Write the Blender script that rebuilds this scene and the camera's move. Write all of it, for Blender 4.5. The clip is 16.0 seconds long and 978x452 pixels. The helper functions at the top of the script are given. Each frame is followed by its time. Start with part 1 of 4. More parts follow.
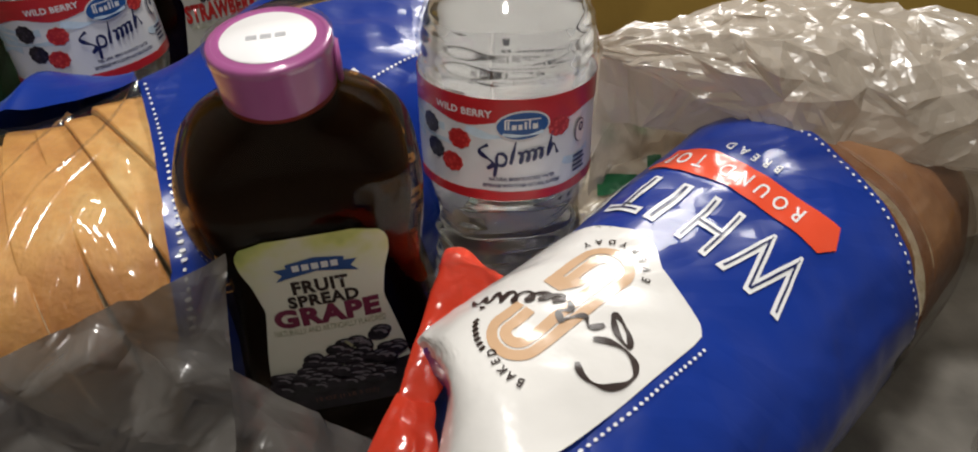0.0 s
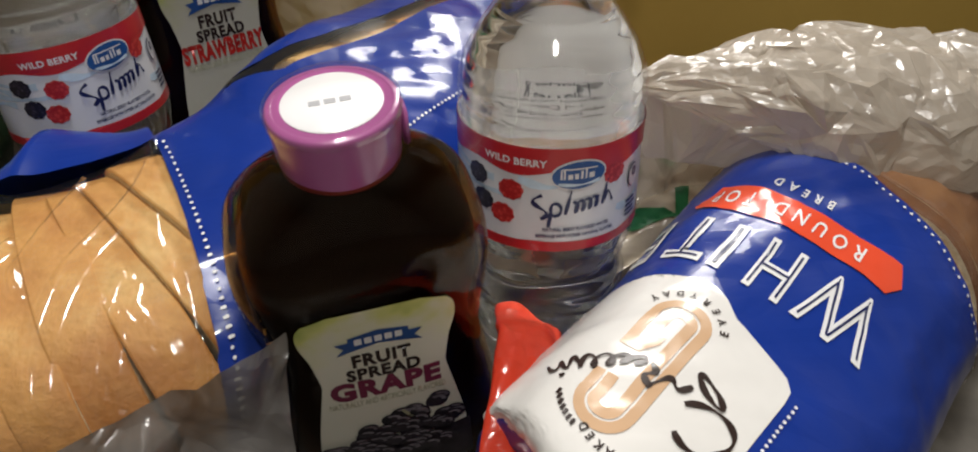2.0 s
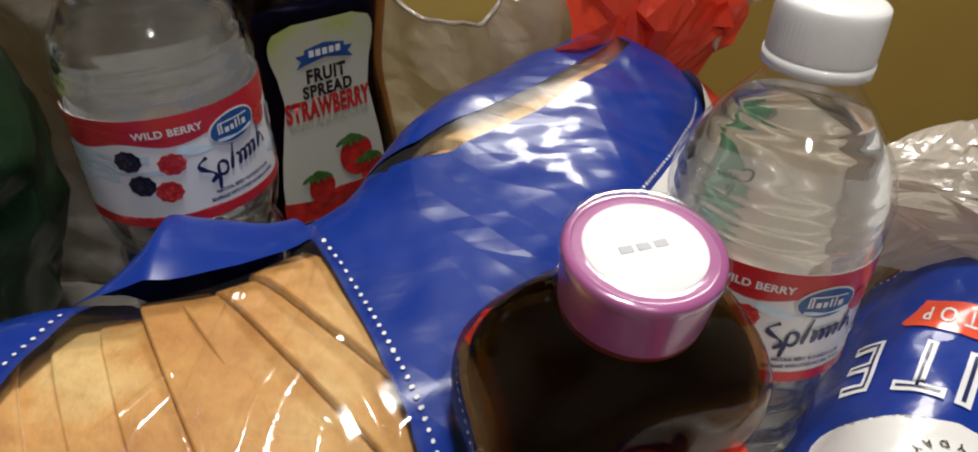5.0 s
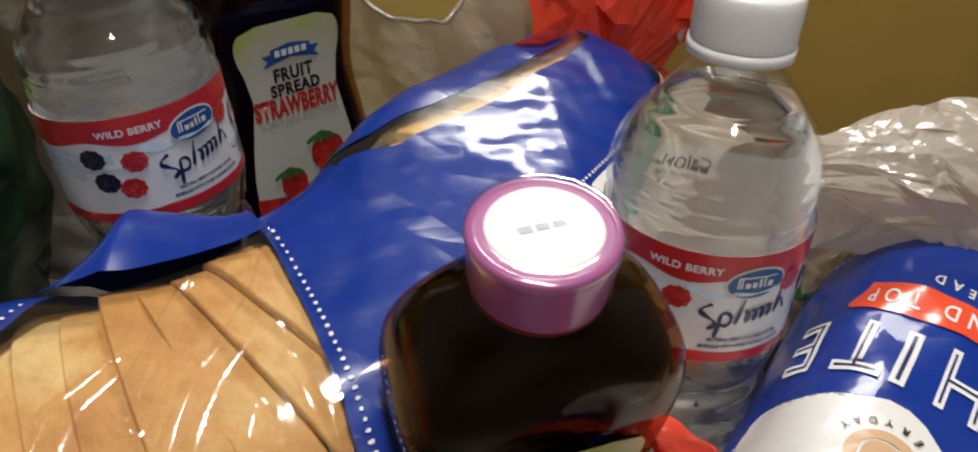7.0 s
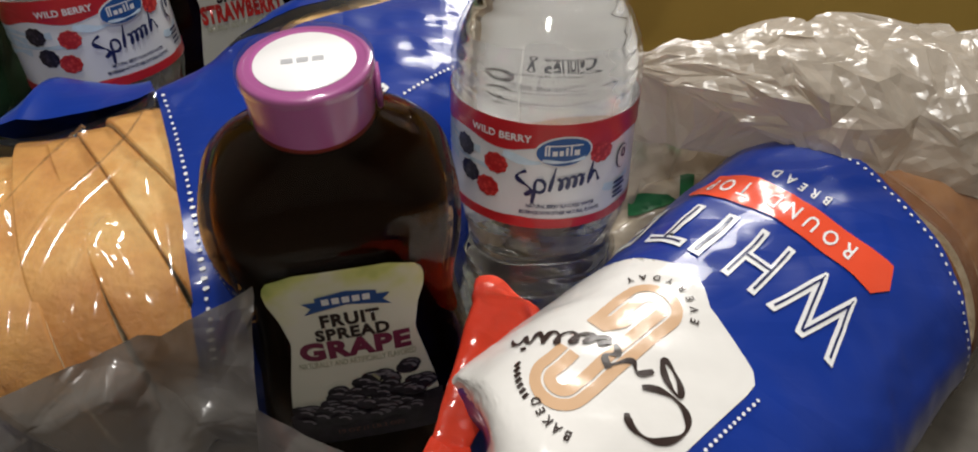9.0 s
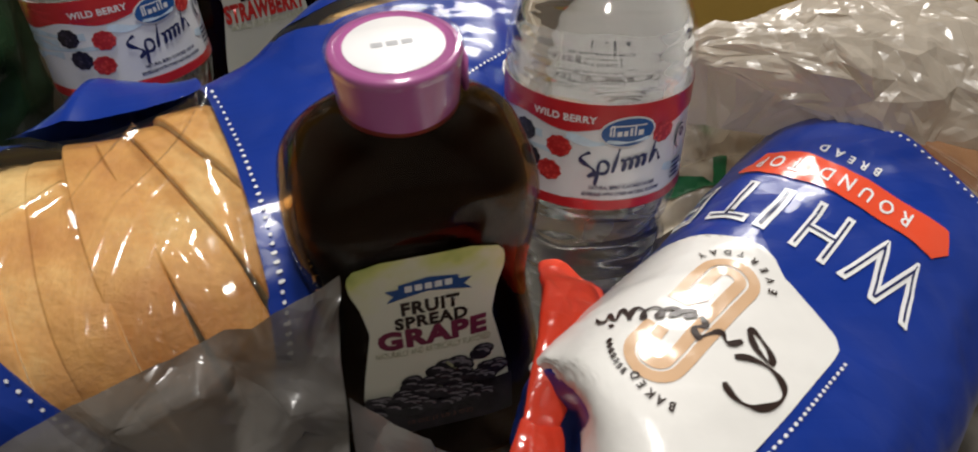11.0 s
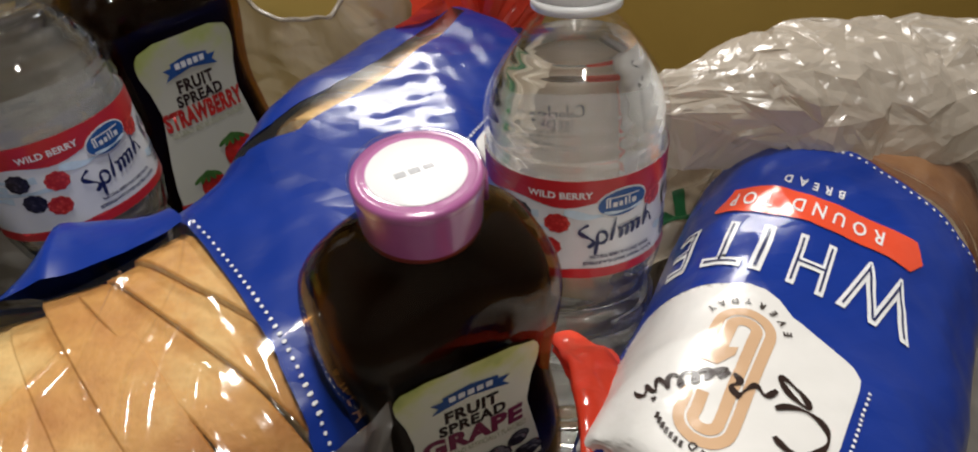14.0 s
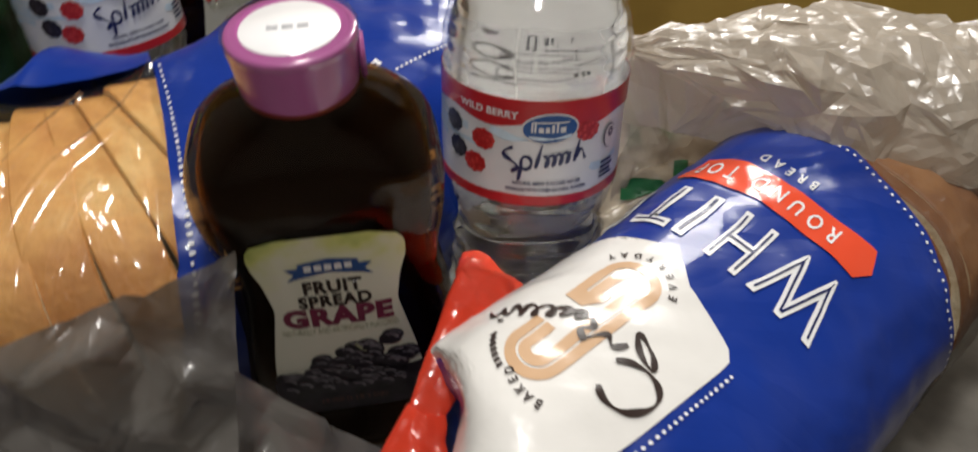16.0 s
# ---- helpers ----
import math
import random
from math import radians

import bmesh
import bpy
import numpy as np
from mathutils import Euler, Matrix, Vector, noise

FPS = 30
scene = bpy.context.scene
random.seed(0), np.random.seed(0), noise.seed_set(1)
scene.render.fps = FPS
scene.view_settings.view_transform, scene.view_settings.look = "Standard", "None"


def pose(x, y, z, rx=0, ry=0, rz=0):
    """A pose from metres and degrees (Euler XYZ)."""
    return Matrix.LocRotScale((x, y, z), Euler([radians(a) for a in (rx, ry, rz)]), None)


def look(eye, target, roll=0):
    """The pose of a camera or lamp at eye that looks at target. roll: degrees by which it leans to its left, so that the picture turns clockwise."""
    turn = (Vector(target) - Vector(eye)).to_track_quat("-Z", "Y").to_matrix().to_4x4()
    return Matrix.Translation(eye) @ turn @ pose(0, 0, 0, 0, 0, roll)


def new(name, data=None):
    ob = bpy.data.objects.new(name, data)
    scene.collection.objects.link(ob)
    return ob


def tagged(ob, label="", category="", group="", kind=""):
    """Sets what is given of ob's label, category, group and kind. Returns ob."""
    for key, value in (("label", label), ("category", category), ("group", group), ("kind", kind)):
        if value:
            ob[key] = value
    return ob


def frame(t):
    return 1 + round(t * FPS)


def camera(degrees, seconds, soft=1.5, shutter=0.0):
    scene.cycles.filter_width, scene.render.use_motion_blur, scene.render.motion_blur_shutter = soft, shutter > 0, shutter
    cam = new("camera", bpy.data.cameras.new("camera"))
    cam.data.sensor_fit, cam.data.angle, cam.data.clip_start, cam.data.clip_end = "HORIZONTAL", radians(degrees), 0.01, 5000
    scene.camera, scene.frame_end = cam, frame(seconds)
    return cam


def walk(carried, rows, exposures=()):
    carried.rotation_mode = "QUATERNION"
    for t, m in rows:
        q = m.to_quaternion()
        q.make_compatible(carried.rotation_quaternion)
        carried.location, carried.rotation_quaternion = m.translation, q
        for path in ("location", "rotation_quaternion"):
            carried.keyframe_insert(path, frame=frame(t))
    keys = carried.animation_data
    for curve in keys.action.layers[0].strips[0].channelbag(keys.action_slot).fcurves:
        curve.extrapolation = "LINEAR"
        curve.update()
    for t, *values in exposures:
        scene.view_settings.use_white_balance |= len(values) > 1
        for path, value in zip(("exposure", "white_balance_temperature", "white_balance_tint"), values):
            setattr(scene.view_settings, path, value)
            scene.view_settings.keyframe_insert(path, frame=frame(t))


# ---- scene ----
cam = camera(60.6, 16.0, soft=1.9, shutter=0.5)
METRES, EYE, TILT, LEAN, TURN = 0.55, 0.26, -33.0, 0.0, 0.0
ROWS = [
    (0.0, 0.0, 0.0, 0.0, 0.0, 0.0, -0.0),
    (0.5, -0.017, 0.0183, 0.0094, -1.16, -0.03, 0.12),
    (1.0, -0.0288, 0.0305, 0.027, -1.98, -0.17, 1.01),
    (1.5, -0.0464, 0.0256, 0.0343, -2.18, 0.07, 1.92),
    (2.0, -0.0666, 0.0266, 0.033, -3.8, 0.12, 2.57),
    (2.5, -0.093, 0.0304, 0.0315, -4.84, -0.04, 2.7),
    (3.0, -0.1192, 0.0406, 0.0458, -6.32, -0.03, 3.42),
    (3.5, -0.1554, 0.0545, 0.0651, -7.77, 0.6, 3.75),
    (4.0, -0.191, 0.0757, 0.0854, -8.29, 0.45, 2.87),
    (4.5, -0.2195, 0.117, 0.1027, -9.03, 0.12, 0.87),
    (7.0, -0.1738, 0.0938, 0.0951, -7.04, 0.2, 1.76),
    (7.5, -0.0627, 0.0532, 0.0605, -4.5, -0.42, 0.31),
    (8.0, -0.035, 0.019, 0.0363, -1.5, -0.61, -0.66),
    (8.5, -0.0253, 0.0226, 0.0309, -0.37, -0.98, -1.23),
    (11.0, -0.0901, 0.0265, 0.013, -3.18, -0.58, 1.13),
    (11.5, -0.1359, 0.0253, 0.0098, -6.78, -0.87, 3.4),
    (12.0, -0.1743, 0.025, 0.0268, -9.59, -2.47, 5.55),
    (12.5, -0.2087, 0.0265, 0.0484, -10.34, -0.71, 6.72),
    (13.0, -0.2066, 0.0351, 0.0746, -10.39, -0.41, 7.82),
    (13.5, -0.1796, 0.0359, 0.0813, -11.03, -0.54, 9.55),
    (14.0, -0.155, 0.0291, 0.069, -10.73, -0.83, 10.44),
    (14.5, -0.1302, 0.0329, 0.0647, -9.94, -1.69, 11.65),
    (15.0, -0.1018, 0.029, 0.0578, -8.62, -1.95, 10.95),
    (15.5, -0.0567, 0.0251, 0.0437, -4.5, -0.82, 5.14),
    (16.0, -0.0078, 0.021, 0.0135, 0.62, -1.22, -2.72),
]
walk(cam, [(t, pose(0, 0, EYE, TILT, LEAN, TURN) @ pose(METRES * x, METRES * y, METRES * z, 90 + pitch, roll, yaw)) for t, x, y, z, yaw, pitch, roll in ROWS])

# ---- world and lamps ----
scene.view_settings.exposure = 0.0
world = bpy.data.worlds.new("world")
world.use_nodes = True
world.node_tree.nodes["Background"].inputs["Color"].default_value = (1.0, 0.93, 0.84, 1)
world.node_tree.nodes["Background"].inputs["Strength"].default_value = 0.05
scene.world = world


def area_lamp(name, eye, target, size_x, size_y, watts, colour):
    data = bpy.data.lights.new(name, "AREA")
    data.shape, data.size, data.size_y, data.energy, data.color = "RECTANGLE", size_x, size_y, watts, colour
    ob = new(name, data)
    ob.matrix_world = look(eye, target)
    return ob


WARM = (1.0, 0.97, 0.92)
area_lamp("ceiling_lamp", (-0.10, 0.20, 1.80), (-0.05, 0.26, 0), 0.24, 0.24, 21.0, WARM)
area_lamp("ceiling_lamp", (0.45, 1.65, 1.55), (0, 0.25, 0.05), 0.55, 0.35, 21.0, WARM)
area_lamp("lamp", (-0.03, -0.20, 0.70), (0, 0.25, 0.05), 0.05, 0.05, 1.4, WARM)

# ---- materials ----


def material(name):
    m = bpy.data.materials.new(name)
    m.use_nodes = True
    nt = m.node_tree
    return m, nt, nt.nodes["Principled BSDF"]


def socket(node, name, value):
    node.inputs[name].default_value = value


def noise_node(nt, scale, detail=4.0, rough=0.55, coords="Object"):
    tc = nt.nodes.new("ShaderNodeTexCoord")
    n = nt.nodes.new("ShaderNodeTexNoise")
    socket(n, "Scale", scale), socket(n, "Detail", detail), socket(n, "Roughness", rough)
    nt.links.new(tc.outputs[coords], n.inputs["Vector"])
    return n


def ramp_node(nt, source, stops):
    r = nt.nodes.new("ShaderNodeValToRGB")
    el = r.color_ramp.elements
    while len(el) < len(stops):
        el.new(0.5)
    for e, (p, c) in zip(el, stops):
        e.position, e.color = p, (*c, 1)
    nt.links.new(source, r.inputs["Fac"])
    return r


def bump_node(nt, bsdf, source, strength, distance):
    b = nt.nodes.new("ShaderNodeBump")
    socket(b, "Strength", strength), socket(b, "Distance", distance)
    nt.links.new(source, b.inputs["Height"])
    nt.links.new(b.outputs["Normal"], bsdf.inputs["Normal"])
    return b


def plain(name, colour, rough=0.4, metal=0.0, vary=0.12, scale=60.0, bump=0.0, coat=0.0, spec=0.5):
    """A surface with slight variation in tone and, if wished, a fine relief."""
    m, nt, b = material(name)
    lo = tuple(c * (1 - vary) for c in colour)
    hi = tuple(min(1, c * (1 + vary)) for c in colour)
    n = noise_node(nt, scale)
    r = ramp_node(nt, n.outputs["Fac"], [(0.3, lo), (0.7, hi)])
    nt.links.new(r.outputs["Color"], b.inputs["Base Color"])
    socket(b, "Roughness", rough), socket(b, "Metallic", metal), socket(b, "Coat Weight", coat), socket(b, "Coat Roughness", 0.08)
    socket(b, "Specular IOR Level", spec)
    if bump:
        n2 = noise_node(nt, scale * 3)
        bump_node(nt, b, n2.outputs["Fac"], 0.6, bump)
    return m


def fold_height(nt, facets):
    """Straight creases in several directions, each fading in and out."""
    total = None
    for k, (turn, size, share) in enumerate((((0.3, 0.5, 0.2), 0.55, 1.0), ((1.1, 0.2, 1.3), 0.8, 0.8), ((0.4, 1.2, 2.2), 1.3, 0.5), ((1.9, 0.6, 0.7), 2.1, 0.24), ((0.9, 1.7, 2.8), 3.6, 0.10))):
        tc, mp, wave = nt.nodes.new("ShaderNodeTexCoord"), nt.nodes.new("ShaderNodeMapping"), nt.nodes.new("ShaderNodeTexWave")
        mp.inputs["Rotation"].default_value = turn
        mp.inputs["Location"].default_value = (0.37 * k, 0.11 * k, 0.23 * k)
        wave.wave_profile = "TRI"
        socket(wave, "Scale", facets * size), socket(wave, "Distortion", 1.3), socket(wave, "Detail", 1.0), socket(wave, "Detail Scale", 0.7)
        nt.links.new(tc.outputs["Object"], mp.inputs["Vector"]), nt.links.new(mp.outputs["Vector"], wave.inputs["Vector"])
        fade = nt.nodes.new("ShaderNodeTexNoise")
        socket(fade, "Scale", facets * size * 1.6), socket(fade, "Detail", 1.0)
        nt.links.new(mp.outputs["Vector"], fade.inputs["Vector"])
        rg = nt.nodes.new("ShaderNodeMapRange")
        for name_in, value in (("From Min", 0.44), ("From Max", 0.60), ("To Min", 0.03 * share), ("To Max", share)):
            socket(rg, name_in, value)
        nt.links.new(fade.outputs["Fac"], rg.inputs["Value"])
        m2 = nt.nodes.new("ShaderNodeMath")
        m2.operation = "MULTIPLY_ADD"
        nt.links.new(wave.outputs["Fac"], m2.inputs[0]), nt.links.new(rg.outputs[0], m2.inputs[1])
        if total is None:
            m2.inputs[2].default_value = 0.0
        else:
            nt.links.new(total, m2.inputs[2])
        total = m2.outputs[0]
    return total


def film(name, colour, rough, clear, wrinkle, scale, gloss=0.06, through_light=0.5, facets=0.0):
    """Thin plastic film: some light passes straight, some is scattered, the gloss grows towards grazing view."""
    m = bpy.data.materials.new(name)
    m.use_nodes = True
    nt = m.node_tree
    nt.nodes.clear()
    out = nt.nodes.new("ShaderNodeOutputMaterial")
    n = noise_node(nt, scale, 3.0, 0.6)
    height = n.outputs["Fac"]
    bump = nt.nodes.new("ShaderNodeBump")
    socket(bump, "Strength", 1.0), socket(bump, "Distance", wrinkle)
    if facets:
        height = fold_height(nt, facets)
    nt.links.new(height, bump.inputs["Height"])
    tr = nt.nodes.new("ShaderNodeBsdfTransparent")
    body = tr
    if clear < 1:
        dif, tl = nt.nodes.new("ShaderNodeBsdfDiffuse"), nt.nodes.new("ShaderNodeBsdfTranslucent")
        n3 = noise_node(nt, 14.0)
        r = ramp_node(nt, n3.outputs["Fac"], [(0.3, tuple(c * 0.85 for c in colour)), (0.7, colour)])
        mix = nt.nodes.new("ShaderNodeMixShader")
        socket(mix, "Fac", through_light)
        for node, slot in ((dif, 1), (tl, 2)):
            nt.links.new(r.outputs["Color"], node.inputs["Color"])
            nt.links.new(bump.outputs["Normal"], node.inputs["Normal"])
            nt.links.new(node.outputs[0], mix.inputs[slot])
        body = nt.nodes.new("ShaderNodeMixShader")
        socket(body, "Fac", clear)
        nt.links.new(mix.outputs[0], body.inputs[1]), nt.links.new(tr.outputs[0], body.inputs[2])
    gl, lw = nt.nodes.new("ShaderNodeBsdfGlossy"), nt.nodes.new("ShaderNodeLayerWeight")
    socket(gl, "Roughness", rough)
    steep, fr = nt.nodes.new("ShaderNodeMath"), nt.nodes.new("ShaderNodeMath")
    steep.operation, fr.operation = "POWER", "MULTIPLY_ADD"
    steep.inputs[1].default_value, fr.inputs[1].default_value, fr.inputs[2].default_value = 4.0, 0.55, gloss
    nt.links.new(lw.outputs["Facing"], steep.inputs[0]), nt.links.new(steep.outputs[0], fr.inputs[0])
    nt.links.new(bump.outputs["Normal"], gl.inputs["Normal"])
    top = nt.nodes.new("ShaderNodeMixShader")
    nt.links.new(fr.outputs[0], top.inputs["Fac"])
    nt.links.new(body.outputs[0], top.inputs[1]), nt.links.new(gl.outputs[0], top.inputs[2])
    nt.links.new(top.outputs[0], out.inputs["Surface"])
    return m


def printed_film(name, colour, rough=0.2, wrinkle=0.0006, scale=70.0, creases=False):
    """Printed bread-bag film: opaque ink under a glossy, finely wrinkled surface."""
    m, nt, b = material(name)
    n = noise_node(nt, 18.0)
    r = ramp_node(nt, n.outputs["Fac"], [(0.3, tuple(c * 0.82 for c in colour)), (0.7, colour)])
    nt.links.new(r.outputs["Color"], b.inputs["Base Color"])
    socket(b, "Roughness", rough), socket(b, "Specular IOR Level", 0.35), socket(b, "Coat Weight", 0.30), socket(b, "Coat Roughness", 0.05)
    if creases:
        bump_node(nt, b, fold_height(nt, scale), 1.0, wrinkle)
    else:
        n2 = noise_node(nt, scale, 3.0, 0.6)
        bump_node(nt, b, n2.outputs["Fac"], 0.8, wrinkle)
    return m


BLUE = printed_film("blue_film", (0.0065, 0.033, 0.26), 0.30, 0.0017, 9.0, True)
BAG_WHITE = printed_film("white_film", (0.78, 0.76, 0.73), 0.25, 0.0004)
RED_FILM = film("red_film", (0.85, 0.075, 0.035), 0.16, 0.03, 0.0012, 60.0, 0.07, 0.45, 18.0)
ORANGE_RED = printed_film("orange_red_ink", (0.78, 0.085, 0.035), 0.22, 0.0003)
TAN_INK = printed_film("tan_ink", (0.62, 0.40, 0.24), 0.25, 0.0003)
WHITE_INK = plain("white_ink", (0.72, 0.72, 0.72), 0.3, vary=0.05)
NAVY_INK = plain("navy_ink", (0.012, 0.018, 0.085), 0.3)
BROWN_INK = plain("brown_ink", (0.025, 0.013, 0.010), 0.3)
PALE_INK = plain("show_through_ink", (0.10, 0.10, 0.11), 0.4)
CLEAR = film("clear_film", (0.8, 0.8, 0.8), 0.10, 0.985, 0.0002, 60.0, 0.10)
SOFT_CLEAR = film("clear_film_dull", (0.8, 0.8, 0.8), 0.28, 0.97, 0.0004, 60.0, 0.03)
CARRIER = film("carrier_bag_film", (0.72, 0.64, 0.54), 0.24, 0.20, 0.0030, 160.0, 0.085, 0.40, 14.0)
# carrier bag film again, with shade put into a darker colour
SHADED_FILM = film("shaded_grey_film", (0.185, 0.17, 0.155), 0.25, 0.18, 0.0060, 160.0, 0.13, 0.30, 9.0)
# clearer film of the same bag, its dark surroundings painted into the colour
SHADED_SIDE_FILM = film("shaded_clear_grey_film", (0.11, 0.10, 0.08), 0.20, 0.68, 0.0050, 160.0, 0.08, 0.30, 9.0)
PRINT_BAG = film("tan_carrier_film", (0.80, 0.69, 0.53), 0.24, 0.14, 0.0030, 90.0, 0.09, 0.4, 11.0)
THIN_CARRIER = film("thin_carrier_film", (0.80, 0.70, 0.56), 0.22, 0.36, 0.0035, 90.0, 0.08, 0.5, 16.0)
# pale bag film in truth; the shade of the gaps is in this colour
SHADED_LINING = plain("shaded_bag_lining", (0.14, 0.13, 0.115), 0.35, vary=0.4, scale=30, bump=0.0006)
GREEN_INK = plain("green_ink", (0.020, 0.125, 0.045), 0.4, vary=0.3)


def crust_material(name, dark, mid, pale, side=None):
    m, nt, b = material(name)
    info = nt.nodes.new("ShaderNodeObjectInfo")
    n = noise_node(nt, 22.0, 6.0, 0.62)
    fine = noise_node(nt, 140.0, 5.0, 0.7)
    add = nt.nodes.new("ShaderNodeMath")
    add.operation = "MULTIPLY_ADD"
    nt.links.new(info.outputs["Random"], add.inputs[0])
    add.inputs[1].default_value = 0.08
    nt.links.new(n.outputs["Fac"], add.inputs[2])
    r = ramp_node(nt, add.outputs[0], [(0.36, dark), (0.54, mid), (0.70, pale)])
    colour = r.outputs["Color"]
    if side:
        # browner sides, baked and with shade painted in, by an uneven border
        r2 = ramp_node(nt, add.outputs[0], [(0.36, side[0]), (0.54, side[1]), (0.70, side[2])])
        bake, mix = nt.nodes.new("ShaderNodeAttribute"), nt.nodes.new("ShaderNodeMix")
        bake.attribute_name, mix.data_type = "bake", "RGBA"
        uneven = nt.nodes.new("ShaderNodeMath")
        uneven.operation, uneven.use_clamp = "MULTIPLY_ADD", True
        uneven.inputs[1].default_value = 0.55
        shift = nt.nodes.new("ShaderNodeMath")
        shift.operation = "SUBTRACT"
        shift.inputs[1].default_value = 0.5
        nt.links.new(n.outputs["Fac"], shift.inputs[0]), nt.links.new(shift.outputs[0], uneven.inputs[0])
        nt.links.new(bake.outputs["Fac"], uneven.inputs[2])
        nt.links.new(uneven.outputs[0], mix.inputs[0]), nt.links.new(colour, mix.inputs[6]), nt.links.new(r2.outputs["Color"], mix.inputs[7])
        colour = mix.outputs[2]
    speck = ramp_node(nt, fine.outputs["Fac"], [(0.25, (0.80, 0.76, 0.70)), (0.55, (1, 1, 1))])
    tint = nt.nodes.new("ShaderNodeMix")
    tint.data_type, tint.blend_type = "RGBA", "MULTIPLY"
    tint.inputs[0].default_value = 1.0
    nt.links.new(colour, tint.inputs[6]), nt.links.new(speck.outputs["Color"], tint.inputs[7])
    nt.links.new(tint.outputs[2], b.inputs["Base Color"])
    socket(b, "Roughness", 0.6)
    n2 = noise_node(nt, 75.0, 6.0, 0.7)
    bump_node(nt, b, n2.outputs["Fac"], 0.7, 0.0022)
    return m


def crumb_material():
    m, nt, b = material("bread_crumb")
    n = noise_node(nt, 260.0, 4.0, 0.7)
    r = ramp_node(nt, n.outputs["Fac"], [(0.3, (0.55, 0.40, 0.20)), (0.6, (0.80, 0.68, 0.46))])
    nt.links.new(r.outputs["Color"], b.inputs["Base Color"])
    socket(b, "Roughness", 0.85)
    bump_node(nt, b, n.outputs["Fac"], 0.7, 0.001)
    return m


# the second set of colours holds both the side crust and its shade
CRUST = crust_material("bread_crust", (0.50, 0.21, 0.050), (0.67, 0.345, 0.098), (0.82, 0.57, 0.235),
                       ((0.32, 0.105, 0.022), (0.43, 0.160, 0.037), (0.53, 0.23, 0.060)))
# brown heel crust, darkened further by the rim's shade painted into it
SHADED_BROWN_CRUST = crust_material("shaded_brown_crust", (0.13, 0.044, 0.013), (0.20, 0.075, 0.022), (0.31, 0.14, 0.048))
CRUMB = crumb_material()


def water_material():
    m, nt, b = material("water")
    socket(b, "Base Color", (0.97, 0.985, 0.98, 1)), socket(b, "Roughness", 0.0), socket(b, "IOR", 1.33), socket(b, "Transmission Weight", 1.0)
    return m


WATER = water_material()
PET = film("clear_bottle_plastic", (0.8, 0.8, 0.8), 0.03, 1.0, 0.0002, 60.0, 0.08)
CAP_WHITE = plain("white_cap_plastic", (0.86, 0.86, 0.85), 0.35, vary=0.04, coat=0.2)
CAP_WHITE.node_tree.nodes["Principled BSDF"].inputs["Subsurface Weight"].default_value = 0.6
CAP_WHITE.node_tree.nodes["Principled BSDF"].inputs["Subsurface Radius"].default_value = (0.006, 0.006, 0.006)
CAP_WHITE.node_tree.nodes["Principled BSDF"].inputs["Subsurface Scale"].default_value = 1.0
LABEL_WHITE = plain("white_label", (0.76, 0.77, 0.79), 0.28, vary=0.05, coat=0.2)
LABEL_BACK = film("label_back_print", (0.78, 0.78, 0.78), 0.35, 0.72, 0.0002, 60.0, 0.04)
LABEL_RED = plain("red_label_ink", (0.50, 0.022, 0.028), 0.28, coat=0.2)
LABEL_BLUE = plain("pale_blue_ink", (0.55, 0.68, 0.78), 0.3, vary=0.25, scale=90)
LOGO_BLUE = plain("blue_logo_ink", (0.015, 0.085, 0.28), 0.3)


def berry_material(name, stops):
    m, nt, b = material(name)
    tc, cells = nt.nodes.new("ShaderNodeTexCoord"), nt.nodes.new("ShaderNodeTexVoronoi")
    socket(cells, "Scale", 620.0)
    nt.links.new(tc.outputs["Object"], cells.inputs["Vector"])
    r = ramp_node(nt, cells.outputs["Distance"], stops)
    nt.links.new(r.outputs["Color"], b.inputs["Base Color"])
    socket(b, "Roughness", 0.32)
    return m


BERRY_RED = berry_material("raspberry_ink", [(0.0, (0.74, 0.20, 0.15)), (0.22, (0.62, 0.060, 0.050)), (0.65, (0.40, 0.018, 0.020))])
BERRY_DARK = berry_material("blackberry_ink", [(0.0, (0.17, 0.16, 0.20)), (0.20, (0.040, 0.034, 0.052)), (0.60, (0.010, 0.009, 0.015))])


def jam_material(name, deep, edge):
    m, nt, b = material(name)
    n = noise_node(nt, 25.0)
    r = ramp_node(nt, n.outputs["Fac"], [(0.35, deep), (0.8, edge)])
    nt.links.new(r.outputs["Color"], b.inputs["Base Color"])
    socket(b, "Roughness", 0.22), socket(b, "Specular IOR Level", 0.2)
    n2 = noise_node(nt, 30.0, 2.0)
    bump_node(nt, b, n2.outputs["Fac"], 0.3, 0.001)
    return m


AMBER_SHELL = film("amber_bottle_wall", (0.5, 0.25, 0.08), 0.05, 0.996, 0.0004, 40.0, 0.032, 0.5)
AMBER_SHELL.node_tree.nodes["Transparent BSDF"].inputs["Color"].default_value = (0.70, 0.47, 0.23, 1)
GRAPE_JAM = jam_material("dark_grape_jam_bottle", (0.0022, 0.0010, 0.0010), (0.0055, 0.0014, 0.0014))
BERRY_JAM = jam_material("dark_strawberry_jam_bottle", (0.0022, 0.0010, 0.0010), (0.0055, 0.0014, 0.0014))
PURPLE_CAP = plain("purple_cap_plastic", (0.41, 0.105, 0.30), 0.28, vary=0.06, coat=0.5, bump=0.0002)
